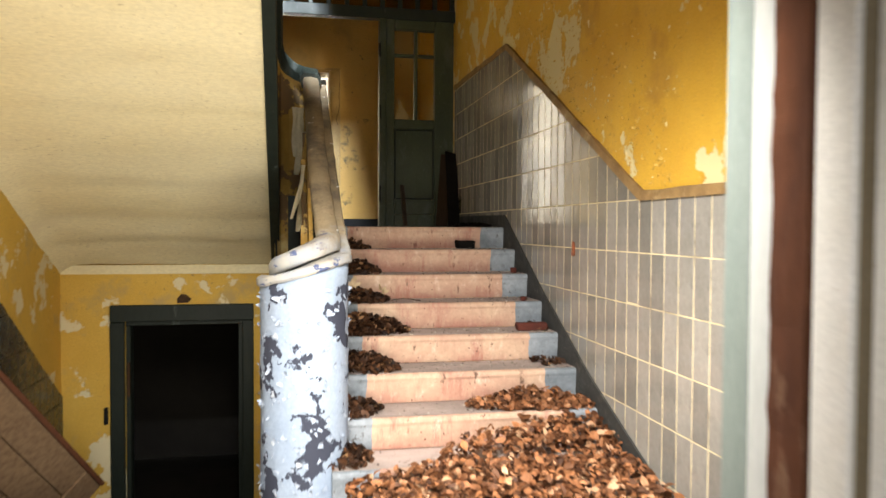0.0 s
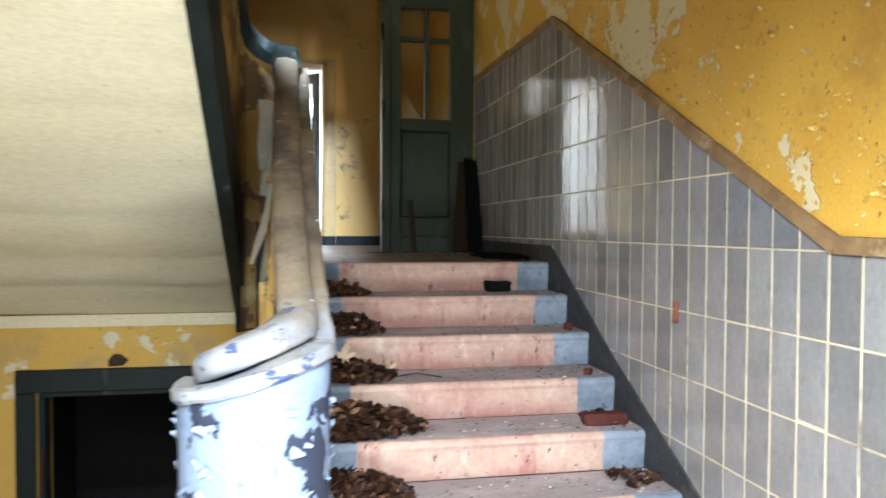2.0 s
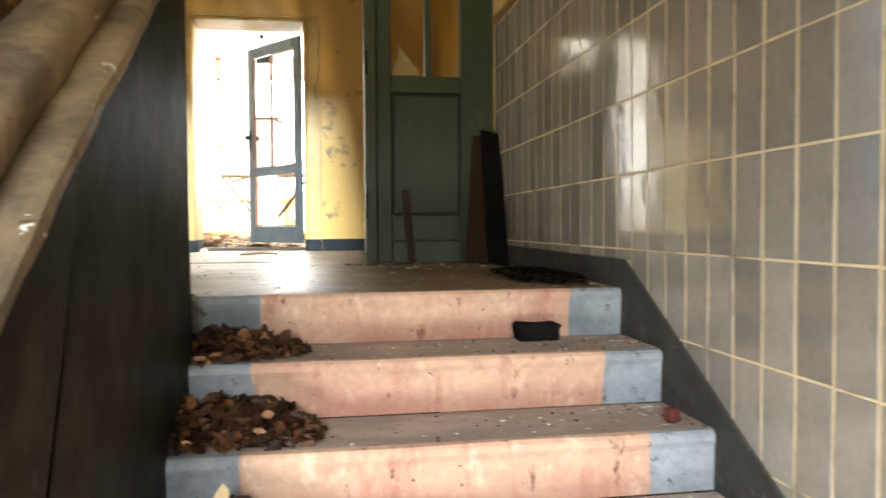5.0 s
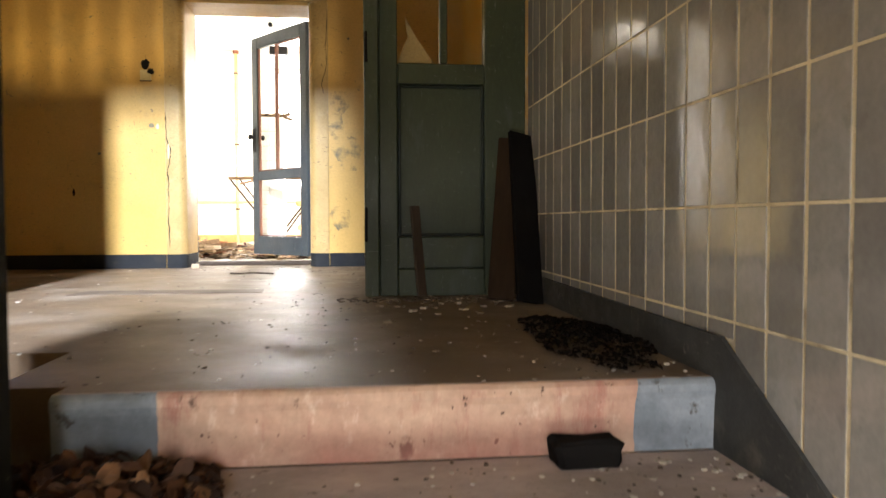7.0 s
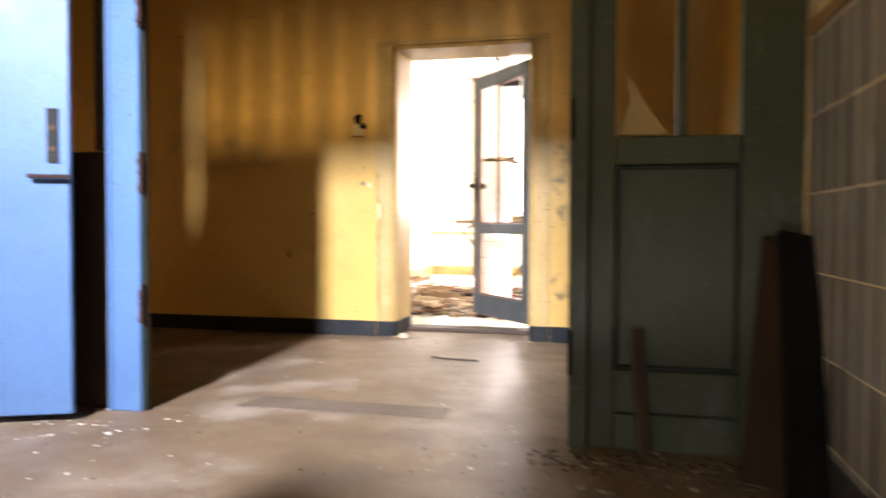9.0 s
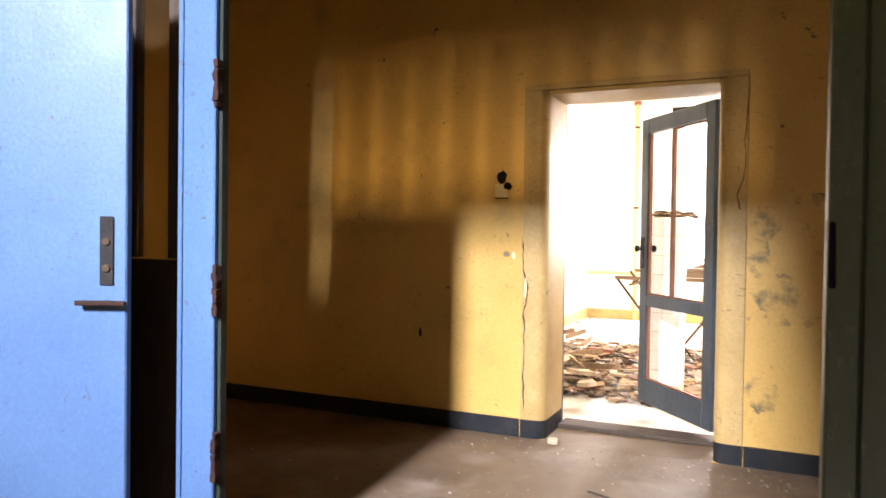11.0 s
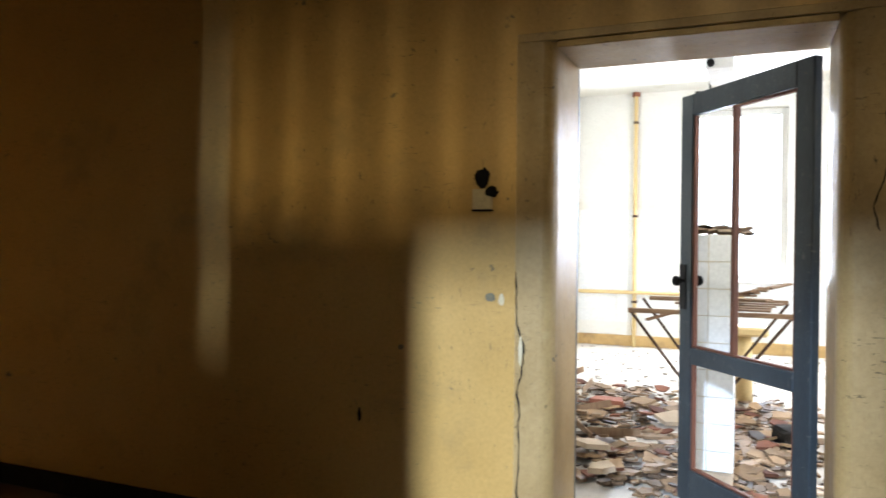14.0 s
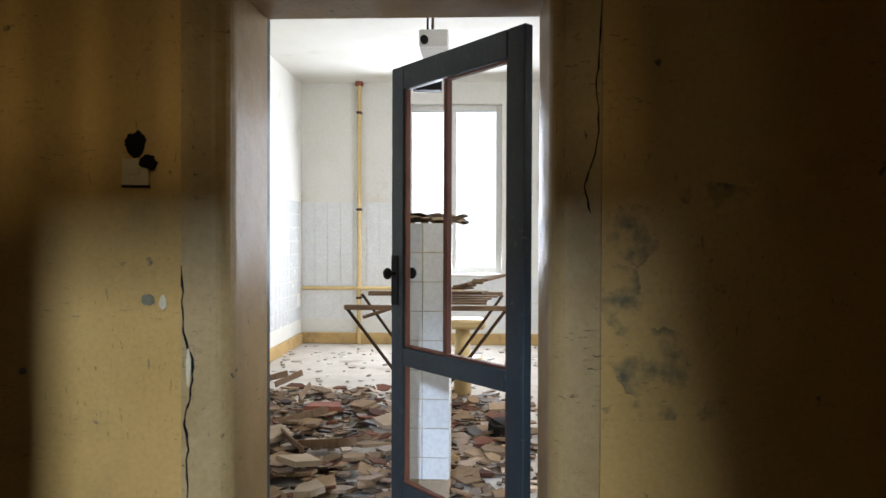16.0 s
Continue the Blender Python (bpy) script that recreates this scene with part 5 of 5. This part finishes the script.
twig("wire", [(0.36, 9.50, z), (0.44, 9.47, z), (0.53, 9.40, z + 0.01), (0.66, 9.44, z)], 0.006, "bent dark wire lying on the hall floor")
twig("twig", [(1.06, step_y(4) + 0.16, step_z(4) + 0.006), (1.14, step_y(4) + 0.14, step_z(4) + 0.02), (1.25, step_y(4) + 0.10, step_z(4) + 0.006)], 0.003, "thin dark twig lying on a step")
structure("floor_patch", prism([(-0.20, 8.12), (0.75, 8.14), (0.74, 8.30), (-0.16, 8.33)], "z", LANDING + 0.0005, LANDING + 0.004), "patch", "darker strip let into the hall floor")


# boards leaning in the corner
def leaning(name, base, top, w, t, material, label, roll=0.0):
    b, a = Vector(base), Vector(top)
    m = Matrix.Translation(b) @ (a - b).to_track_quat("Z", "Y").to_matrix().to_4x4() @ pose(0, 0, 0, 0, 0, roll)
    ob = mesh_ob(name, rough_up(box((-w / 2, -t / 2, 0), (w / 2, t / 2, (a - b).length), 0.003), 0.002, 12), material)
    ob.matrix_world = m
    return tagged(ob, label, "board")


leaning("wood_stick", (1.545, 7.80, LANDING + 0.005), (1.515, 7.86, 1.775), 0.048, 0.018, "dark_wood", "short dark wooden slat leaning on the sash", 0)
leaning("wooden_board", (1.88, 7.55, LANDING + 0.01), (1.985, 7.83, 2.10), 0.12, 0.02, "plank_brown", "dark brown board leaning in the corner", 10)
leaning("wooden_board", (1.985, 7.42, LANDING + 0.01), (2.025, 7.80, 2.12), 0.13, 0.02, "hole", "black board leaning against the tiles", 25)


# ---- peeling paint ----
def flap(at, w, h, curl, turn, material, parent):
    bm = bmesh.new()
    rows = []
    for j in range(7):
        t = j / 6
        a = curl * t
        rows.append([bm.verts.new((w * (i / 4 - 0.5) * (1 - 0.25 * t) + 0.006 * math.sin(7 * t + i), -(1 - math.cos(a)) * h * 0.4 - 0.004 * (i % 2), -h * t)) for i in range(5)])
    for a, b in zip(rows, rows[1:]):
        for i in range(4):
            bm.faces.new((a[i], a[i + 1], b[i + 1], b[i]))
    bmesh.ops.solidify(bm, geom=bm.faces[:], thickness=0.002)
    ob = mesh_ob("paint_flap", bm, material, parent)
    ob.matrix_world = Matrix.Translation(at) @ pose(0, 0, 0, *turn)
    return ob


M["flap"] = surface("cream_torn_paper", (0.74, 0.69, 0.52), (0.62, 0.55, 0.36), 9, 0.75, 0.9, 0.4)
flaps = thing("torn_wallpaper", "torn cream wallpaper strips hanging off the balustrade end", "wallpaper")
for at, w, h, curl, turn in (((0.445, 5.36, 2.15), 0.085, 0.34, 0.6, (0, 2, 10)), ((0.485, 5.30, 1.98), 0.06, 0.30, 1.0, (0, 8, -15)), ((0.47, 5.34, 1.90), 0.055, 0.20, 0.8, (0, -8, 5)), ((0.475, 4.9, 1.72), 0.04, 0.34, 1.2, (0, 4, -40)), ((0.465, 5.1, 1.6), 0.05, 0.30, 1.3, (0, -4, -30))):
    flap(at, w, h, curl, turn, "flap", flaps)


def wall_flakes(name, label, n, where, size, material, seed):
    """Curled flakes of paint standing off a wall or drum; where gives a place and its outward normal."""
    r = random.Random(seed)
    verts, faces = [], []
    for _ in range(n):
        p, nrm = where(r)
        p, nrm = Vector(p), Vector(nrm)
        u = nrm.cross(Vector((0, 0, 1))).normalized()
        v = u.cross(nrm)
        a = r.uniform(0, math.tau)
        u, v = u * math.cos(a) + v * math.sin(a), v * math.cos(a) - u * math.sin(a)
        s, k = r.uniform(*size), len(verts)
        lift = r.uniform(0.15, 0.6) * s
        for j, (t, l) in enumerate(((-0.5, 0.03), (0.1, 0.25), (0.55, 1.0))):
            for i in (-1, 0, 1):
                jig = Vector((r.uniform(-1, 1), r.uniform(-1, 1), r.uniform(-1, 1))) * s * 0.12
                verts.append(p + u * t * s + v * i * 0.42 * s * (1 - 0.3 * j * abs(i)) + nrm * (l * lift + 0.001) + jig * 0.6)
        faces += [tuple(k + q for q in f) for f in ((0, 1, 4, 3), (1, 2, 5, 4), (3, 4, 7, 6), (4, 5, 8, 7))]
    me = bpy.data.meshes.new(name)
    me.from_pydata(verts, [], faces)
    me.materials.append(M[material])
    return tagged(new(name, me), label, "flaking paint", kind="stuff")


M["flake_yellow"] = leaf_material("yellow_paint_flakes", (0.50, 0.30, 0.05), (0.66, 0.44, 0.12), (0.72, 0.62, 0.36))
M["flake_blue"] = leaf_material("pale_blue_paint_flakes", (0.30, 0.36, 0.46), (0.38, 0.44, 0.54), (0.50, 0.54, 0.60))


def yellow_spot(r):
    y = r.uniform(3.2, 6.0)
    z = level(DADO, y)[0] + 0.05 + abs(r.gauss(0.25, 0.25))
    y += 0.25 * noise.noise(Vector((y * 3, z * 3, 0)))
    return (WALL_R - 0.001, y, z), (-1, 0, 0)


def newel_spot(r):
    a, z = r.uniform(-math.pi, 0.6), r.uniform(0.03, 1.08)
    return (NEWEL[0] + (NEWEL_R + 0.002) * math.cos(a), NEWEL[1] + (NEWEL_R + 0.002) * math.sin(a), z), (math.cos(a), math.sin(a), 0)


wall_flakes("paint_flakes", "curled yellow paint flakes on the stairwell wall", 800, yellow_spot, (0.006, 0.024), "flake_yellow", 8)
wall_flakes("paint_flakes", "curled pale blue paint flakes on the round newel", 260, newel_spot, (0.010, 0.034), "flake_blue", 9)
tagged(mesh_ob("plaster_stub", rough_up(box((WALL_R - 0.030, 4.376, 1.165), (WALL_R - 0.011, 4.396, 1.250), 0.005), 0.010, 40), "red_stub"), "reddish brown clay stub stuck on the tiles", "stub")


# ---- hall wall: broken switch, holes, cracks ----
def light_switch():
    s = thing("light_switch", "yellowed broken light switch below a dark wall hole", "light switch")
    part("plate", box((-0.438, FAR_Y - 0.012, 2.803), (-0.355, FAR_Y - 0.001, 2.885), 0.003), "bakelite", s)
    part("rocker", box((-0.412, FAR_Y - 0.017, 2.835), (-0.382, FAR_Y - 0.0125, 2.862), 0.002), "bakelite", s)
    # dark strip below the plate: its shadow put in as a thin box
    part("edge_shadow_gap", box((-0.440, FAR_Y - 0.010, 2.797), (-0.353, FAR_Y - 0.002, 2.8025)), "hole", s)


light_switch()


M["filler"] = surface("yellowed_filler", (0.60, 0.50, 0.30), (0.50, 0.40, 0.22), 20, 0.6, 0.8, 0.3)


def blot(name, cx, cz, rx, rz, seed, material="hole", y=FAR_Y, depth=0.003, label="dark hole knocked into the yellow wall", category="wall hole"):
    r = random.Random(seed)
    pts = [(cx + rx * r.uniform(0.75, 1.1) * math.cos(math.tau * i / 14), cz + rz * r.uniform(0.75, 1.1) * math.sin(math.tau * i / 14)) for i in range(14)]
    pts = [((a[0] * (4 - k) + b[0] * k) / 4 + r.gauss(0, rx * 0.03), (a[1] * (4 - k) + b[1] * k) / 4 + r.gauss(0, rz * 0.03)) for a, b in zip(pts, pts[1:] + pts[:1]) for k in range(4)]
    return tagged(mesh_ob(name, prism(pts, "y", y - depth, y - 0.0005), material), label, category)


blot("wall_hole", -0.398, 2.928, 0.036, 0.045, 1)
blot("wall_hole", -0.358, 2.873, 0.026, 0.026, 2, depth=0.014)
blot("wall_spot", -0.360, 2.455, 0.022, 0.020, 3, "stain", label="grey filler spot on the yellow wall", category="wall spot")
blot("wall_spot", -0.315, 2.448, 0.013, 0.024, 4, "filler", label="white plaster spot on the yellow wall", category="wall spot")
blot("wall_spot", -0.755, 2.232, 0.014, 0.012, 5, "stain", label="grey spot on the yellow wall", category="wall spot")
blot("wall_mark", -0.95, 1.93, 0.010, 0.030, 6, "hole", label="dark scratch mark on the yellow wall", category="wall mark")
for i, (cx, cz, rx, rz) in enumerate(((1.10, 2.66, 0.08, 0.10), (1.07, 2.47, 0.07, 0.11), (1.16, 2.28, 0.14, 0.13), (1.24, 2.14, 0.24, 0.035), (1.36, 2.77, 0.14, 0.05), (1.10, 1.75, 0.10, 0.12))):
    blot("wall_stain", cx, cz, rx, rz, 40 + i, "mould", depth=0.0015 + 0.0002 * i, label="grey mould speckles on the yellow wall", category="wall stain")


def crack(name, pts, label, width=0.006, y=FAR_Y - 0.0115):
    r = random.Random(len(pts))
    fine = []
    for a, b in zip(pts, pts[1:]):
        for k in range(4):
            t = k / 4
            fine.append((a[0] + (b[0] - a[0]) * t + r.gauss(0, 0.003), a[1] + (b[1] - a[1]) * t))
    fine.append(pts[-1])
    bm = bmesh.new()
    prev = None
    for i, (x, zz) in enumerate(fine):
        w = width * r.uniform(0.3, 1.2) * (0.3 if i in (0, len(fine) - 1) else 1)
        cur = [bm.verts.new((x - w / 2, y, zz)), bm.verts.new((x + w / 2, y, zz)), bm.verts.new((x + w / 2, y + 0.005, zz)), bm.verts.new((x - w / 2, y + 0.005, zz))]
        if prev:
            for q in range(4):
                bm.faces.new((prev[q], prev[(q + 1) % 4], cur[(q + 1) % 4], cur[q]))
        prev = cur
    return tagged(mesh_ob(name, bm, "hole"), label, "wall crack")


crack("wall_crack", [(-0.252, 2.56), (-0.250, 2.48), (-0.246, 2.36), (-0.220, 2.25), (-0.225, 2.17), (-0.242, 2.10), (-0.240, 2.00), (-0.236, 1.89), (-0.24, 1.70), (-0.235, 1.5)], "dark crack down the plaster beside the doorway", 0.008)
crack("wall_crack", [(1.005, 3.40), (1.00, 3.2), (0.985, 3.10), (1.0, 3.0), (0.98, 2.86), (0.955, 2.80), (0.975, 2.72)], "dark crack down the plaster beside the doorway", 0.006)
blot("plaster_scar", -0.232, 2.25, 0.009, 0.06, 60, "filler", FAR_Y - 0.0105, 0.003, "white plaster scar along the crack", "wall scar")


# ---- the white room ----
def tile_sheet(name, axis, at, u0, u1, z0, z1, p, gap, side, label):
    """Small far tiles as one joined part."""
    verts, faces = [], []
    nu, nz = int((u1 - u0) / p), int((z1 - z0) / p)
    for i in range(nu):
        for j in range(nz):
            if random.random() < 0.015:
                continue
            a, b, c, d = u0 + i * p + gap, u0 + (i + 1) * p - gap, z1 - (j + 1) * p + gap, z1 - j * p - gap
            k = len(verts)
            for w in (at, at + side * 0.006):
                for u, zz in ((a, c), (b, c), (b, d), (a, d)):
                    verts.append((u, w, zz) if axis == "y" else (w, u, zz))
            faces += [(k + 4, k + 5, k + 6, k + 7), (k, k + 1, k + 5, k + 4), (k + 1, k + 2, k + 6, k + 5), (k + 2, k + 3, k + 7, k + 6), (k + 3, k, k + 4, k + 7)]
    me = bpy.data.meshes.new(name)
    me.from_pydata(verts, [], faces)
    me.materials.append(M["white_tile"])
    return tagged(new(name, me), label, "wall tiles", kind="stuff")


tile_sheet("wall_tiles", "y", RY1, RX0 + 0.01, -0.26, LANDING + 0.15, 3.11, 0.163, 0.004, -1, "white glazed wall tiles of the back wall")
tile_sheet("wall_tiles", "y", RY1, -0.24, 3.0, LANDING + 0.15, 2.18, 0.163, 0.004, -1, "white glazed wall tiles below the window")
tile_sheet("wall_tiles", "x", RX0, ROOM_Y + 0.1, RY1 - 0.05, LANDING + 0.15, 3.11, 0.163, 0.004, 1, "white glazed wall tiles of the side wall")


def room_window():
    w = thing("window_room", "white wooden room window, bright outside", "window", kind="structure")
    y = RY1 + 0.12
    for lo, hi in (((-0.24, 2.22), (-0.17, 4.33)), ((0.89, 2.22), (0.96, 4.33)), ((-0.169, 4.26), (0.889, 4.33)), ((-0.169, 2.22), (0.889, 2.29)), ((0.33, 2.291), (0.39, 4.259))):
        part("window_frame", box((lo[0], y, lo[1]), (hi[0], y + 0.06, hi[1]), 0.004), "white_paint", w)
    part("window_sill", box((-0.26, RY1 - 0.05, 2.185), (0.98, RY1 + 0.12, 2.215), 0.006), "white_paint", w)


room_window()


def pillar():
    p = thing("tiled_pillar", "white tiled wall stub with rubble on its top", "pillar")
    x0, x1, y0, y1, top = 0.297, 0.512, 11.65, 11.95, 2.722
    part("core", box((x0 + 0.008, y0 + 0.008, LANDING), (x1 - 0.008, y1, top)), "grout", p)
    part("broken_foot", rough_up(box((x0 + 0.002, y0 + 0.001, LANDING), (x1 - 0.002, y1 + 0.01, LANDING + 0.135), 0.01), 0.008, 14), "slab", p, "bare grey mortar foot")
    z = top
    while z > LANDING + 0.16:
        lo = max(z - 0.1425, LANDING + 0.14)
        for a, b in ((x0, 0.380), (0.380, x1)):
            part("tile", box((a + 0.002, y0, lo + 0.002), (b - 0.002, y0 + 0.007, z - 0.002), 0.001), "white_tile", p)
        for s in (x0, x1 - 0.007):
            part("tile", box((s, y0 + 0.009, lo + 0.002), (s + 0.007, y0 + 0.17, z - 0.002), 0.001), "white_tile", p)
            part("tile", box((s, y0 + 0.174, lo + 0.002), (s + 0.007, y1, z - 0.002), 0.001), "white_tile", p)
        z -= 0.1425


pillar()


def slab_verts(r, at, size, thick, tilt):
    m = r.randint(4, 6)
    a0 = r.uniform(0, 6)
    turn = Euler((r.gauss(0, tilt), r.gauss(0, tilt), r.uniform(0, 6))).to_matrix()
    pts = [(size * r.uniform(0.55, 1.15) * math.cos(a0 + math.tau * i / m), size * r.uniform(0.4, 0.9) * math.sin(a0 + math.tau * i / m)) for i in range(m)]
    v = [Vector(at) + turn @ Vector((x, y, 0)) for x, y in pts] + [Vector(at) + turn @ Vector((x * 0.97, y * 0.97, thick)) for x, y in pts]
    f = [tuple(range(m, 2 * m)), tuple(range(m - 1, -1, -1))] + [(i, (i + 1) % m, m + (i + 1) % m, m + i) for i in range(m)]
    return v, f


def rubble(name, label, n, where, size, material, seed, tilt=0.25):
    r = random.Random(seed)
    verts, faces = [], []
    for _ in range(n):
        v, f = slab_verts(r, where(r), r.uniform(*size) * r.choice((0.6, 0.8, 1.0, 1.4)), r.uniform(0.005, 0.018), tilt)
        k = len(verts)
        verts += v
        faces += [tuple(k + i for i in q) for q in f]
    me = bpy.data.meshes.new(name)
    me.from_pydata(verts, [], faces)
    me.materials.append(M[material])
    return tagged(new(name, me), label, "rubble", kind="stuff")


M["rubble_pale"] = leaf_material("plaster_and_wood_rubble", (0.022, 0.013, 0.008), (0.26, 0.165, 0.085), (0.56, 0.45, 0.32))
M["rubble_red"] = leaf_material("reddish_rubble", (0.10, 0.035, 0.02), (0.36, 0.15, 0.085), (0.48, 0.30, 0.20))


def heap_at(r):
    y = 14.4 - 2.9 * r.random() ** 0.8
    x = r.uniform(-1.45, 0.95) if r.random() < 0.8 else r.uniform(0.5, 2.6)
    h = 0.10 * max(0, 1 - abs(y - 12.7) / 2.2) * max(0.1, 1 - abs(x + 0.3) / 1.4)
    return x, y, LANDING + 0.004 + r.uniform(0, 1) * h


rubble("rubble_heap", "broken plaster and lath rubble on the room floor", 1500, heap_at, (0.03, 0.085), "rubble_pale", 51, 0.13)


def rubble_pile():
    """The larger pieces nearest the doorway, one by one."""
    t = thing("rubble_pile", "reddish broken brick and board pieces lying on the room floor", "rubble")
    r = random.Random(52)
    for i in range(260):
        at = heap_at(r)
        v, f = slab_verts(r, (0, 0, 0), r.uniform(0.04, 0.13), r.uniform(0.006, 0.018), 0.14)
        me = bpy.data.meshes.new("rubble_piece")
        me.from_pydata(v, [], f)
        me.materials.append(M["piece_red" if i % 3 == 0 else "piece_tan"])
        ob = new("rubble_piece", me)
        ob.parent = t
        ob.matrix_world = Matrix.Translation((at[0], at[1], at[2] + 0.02))


M["piece_red"] = surface("red_broken_board", (0.16, 0.062, 0.032), (0.085, 0.035, 0.019), 6, 0.85, 0.95, 0.5, spread=0.45)
M["piece_tan"] = surface("tan_broken_board", (0.30, 0.20, 0.11), (0.18, 0.115, 0.062), 6, 0.85, 0.95, 0.5, spread=0.35)
rubble_pile()
for i in range(9):
    rr = random.Random(300 + i)
    x, y = rr.uniform(-1.3, 0.2), rr.uniform(11.4, 14.2)
    a = rr.uniform(0, 3.14)
    h = LANDING + 0.10
    leaning("broken_lath", (x, y, h), (x + 0.35 * math.cos(a), y + 0.35 * math.sin(a), h + rr.uniform(0, 0.06)), 0.05, 0.012, "old_wood", "broken wooden lath lying on the rubble", 80)
rubble("rubble_scatter", "thin plaster scraps scattered over the room floor", 420, lambda r: (r.uniform(-1.5, 3), r.uniform(14, 17.1), LANDING + 0.002), (0.015, 0.05), "plaster_bits", 53, 0.03)
rubble("rubble_top", "broken plaster pieces lying on the tiled stub", 26, lambda r: (r.uniform(0.31, 0.56), r.uniform(11.66, 11.93), 2.724 + r.uniform(0, 0.03)), (0.04, 0.09), "rubble_pale", 54, 0.15)
for i, (x, y, s) in enumerate(((-0.30, 12.0, 0.16), (-0.62, 12.5, 0.17), (-0.45, 13.3, 0.20), (-0.15, 11.55, 0.13), (-0.9, 12.9, 0.16), (0.1, 12.9, 0.14))):
    r = random.Random(70 + i)
    v, f = slab_verts(r, (x, y, LANDING + 0.10), s, 0.03, 0.16)
    me = bpy.data.meshes.new("plaster_slab")
    me.from_pydata(v, [], f)
    me.materials.append(M["brick" if i in (2, 4) else "slab"])
    tagged(new("plaster_slab", me), "large broken plaster slab lying on rubble", "plaster slab", "slabs on the rubble")
lump("rubble_stone", (0.86, 12.9, LANDING), (0.22, 0.2, 0.13), "cellar", "grey rounded rubble stone on the floor", "stone", 30, 8)


def trestle():
    t = thing("folding_table", "rusty folding table frame piled with loose boards", "table")
    y0, y1 = 12.9, 13.55
    for y, z, x0, x1 in ((y0, 2.195, -0.225, 0.85), (y1, 2.24, -0.16, 0.84)):
        part("rail", bar((x0, y, z), (x1, y, z), 0.04, 0.032), "old_wood", t)
    for y, z in ((y0, 2.19), (y1, 2.235)):
        part("leg", rod((-0.21, y, z), (0.44, y + 0.04, LANDING), 0.011, 8), "iron", t)
        part("leg", rod((0.84, y, z), (0.19, y - 0.04, LANDING), 0.011, 8), "iron", t)
    part("brace", rod((-0.10, 12.9, 2.13), (0.1, 13.0, 2.19), 0.012, 8), "old_wood", t)
    r = random.Random(4)
    for i in range(6):
        y = y0 + 0.04 + 0.1 * i
        part("board", box((0.25 + r.uniform(-0.2, 0.1), y, 2.214 + i * 0.008), (0.70 + r.uniform(0, 0.12), y + 0.085, 2.228 + i * 0.008), 0.003), "old_wood", t)
    return t


trestle()
r = random.Random(9)
for i in range(7):
    leaning("loose_board", (0.40 + 0.05 * i, 12.95 + r.uniform(0, 0.5), 2.28 + 0.014 * i), (0.70 + r.uniform(-0.1, 0.15), 13.0 + r.uniform(0, 0.5), 2.285 + 0.018 * i), 0.08, 0.016, "old_wood", "short loose board lying on the folding table", 0)


def pedestal():
    p = thing("sink_pedestal", "ochre stained ceramic sink pedestal with shelf", "pedestal")
    bm = rod((0.53, 14.3, LANDING), (0.53, 14.3, 1.90), 0.075, 16, 0.06)
    part("column", bm, "pipe", p, "", True)
    part("basin", box((0.42, 14.15, 1.90), (0.72, 14.45, 1.98), 0.02), "pipe", p)
    part("shelf", box((0.44, 14.18, 1.58), (0.70, 14.42, 1.66), 0.015), "pipe", p)


pedestal()


def pipes():
    p = thing("water_pipe", "cream painted water pipes on the tiled wall", "pipe")
    part("riser", rod((-0.813, RY1 - 0.05, LANDING), (-0.813, RY1 - 0.05, 4.55), 0.026, 12), "pipe", p)
    part("branch", rod((RX0 + 0.02, RY1 - 0.06, 2.035), (0.5, RY1 - 0.06, 2.035), 0.024, 12), "pipe", p)
    for z in (1.9, 3.0, 4.2):
        part("clip", box((-0.845, RY1 - 0.082, z), (-0.781, RY1 - 0.002, z + 0.03), 0.003), "iron", p)
    part("flange", rod((-0.813, RY1 - 0.05, 4.55), (-0.813, RY1 - 0.05, 4.60), 0.05, 12), "brick", p)


pipes()


def ceiling_fitting():
    c = thing("ceiling_lamp", "white lamp box hanging from the room ceiling by a rod", "lamp")
    x, y, z = LAMP_AT
    part("rod", rod((x, y, z + 0.04), (x, y, CEIL), 0.008, 8), "iron", c)
    part("box", box((x - 0.06, y - 0.25, z - 0.05), (x + 0.10, y + 0.25, z + 0.04), 0.006), "white_paint", c)
    part("socket", rod((x - 0.03, y - 0.28, z - 0.02), (x - 0.03, y - 0.2, z - 0.02), 0.022, 10), "black_metal", c)


LAMP_AT = (0.384, 12.35, 3.745)
ceiling_fitting()
# plain black box on a rod, its purpose unknown
BOX_AT = (0.263, 13.74, 3.83)
blackbox = thing("loudspeaker_box", "black box bracket hanging behind the door", "box")
part("body", box((BOX_AT[0] - 0.11, BOX_AT[1] - 0.05, BOX_AT[2] - 0.05), (BOX_AT[0] + 0.11, BOX_AT[1] + 0.05, BOX_AT[2] + 0.05), 0.006), "black_metal", blackbox)
part("bracket", rod((BOX_AT[0], BOX_AT[1], BOX_AT[2] + 0.05), (BOX_AT[0], BOX_AT[1], CEIL), 0.008, 8), "black_metal", blackbox)
# side room: painted ring on the wall, door leaf
ring = bmesh.new()
for i in range(24):
    a, b = math.tau * 0.75 * i / 24 + 0.4, math.tau * 0.75 * (i + 1) / 24 + 0.4
    ring.faces.new([ring.verts.new((-9.95 + q * math.cos(w), 13.994, 2.55 + q * 1.3 * math.sin(w))) for q, w in ((0.30, a), (0.36, a), (0.36, b), (0.30, b))])
tagged(mesh_ob("painted_ring", ring, "spray"), "yellow sprayed ring on the white side room wall", "graffiti")
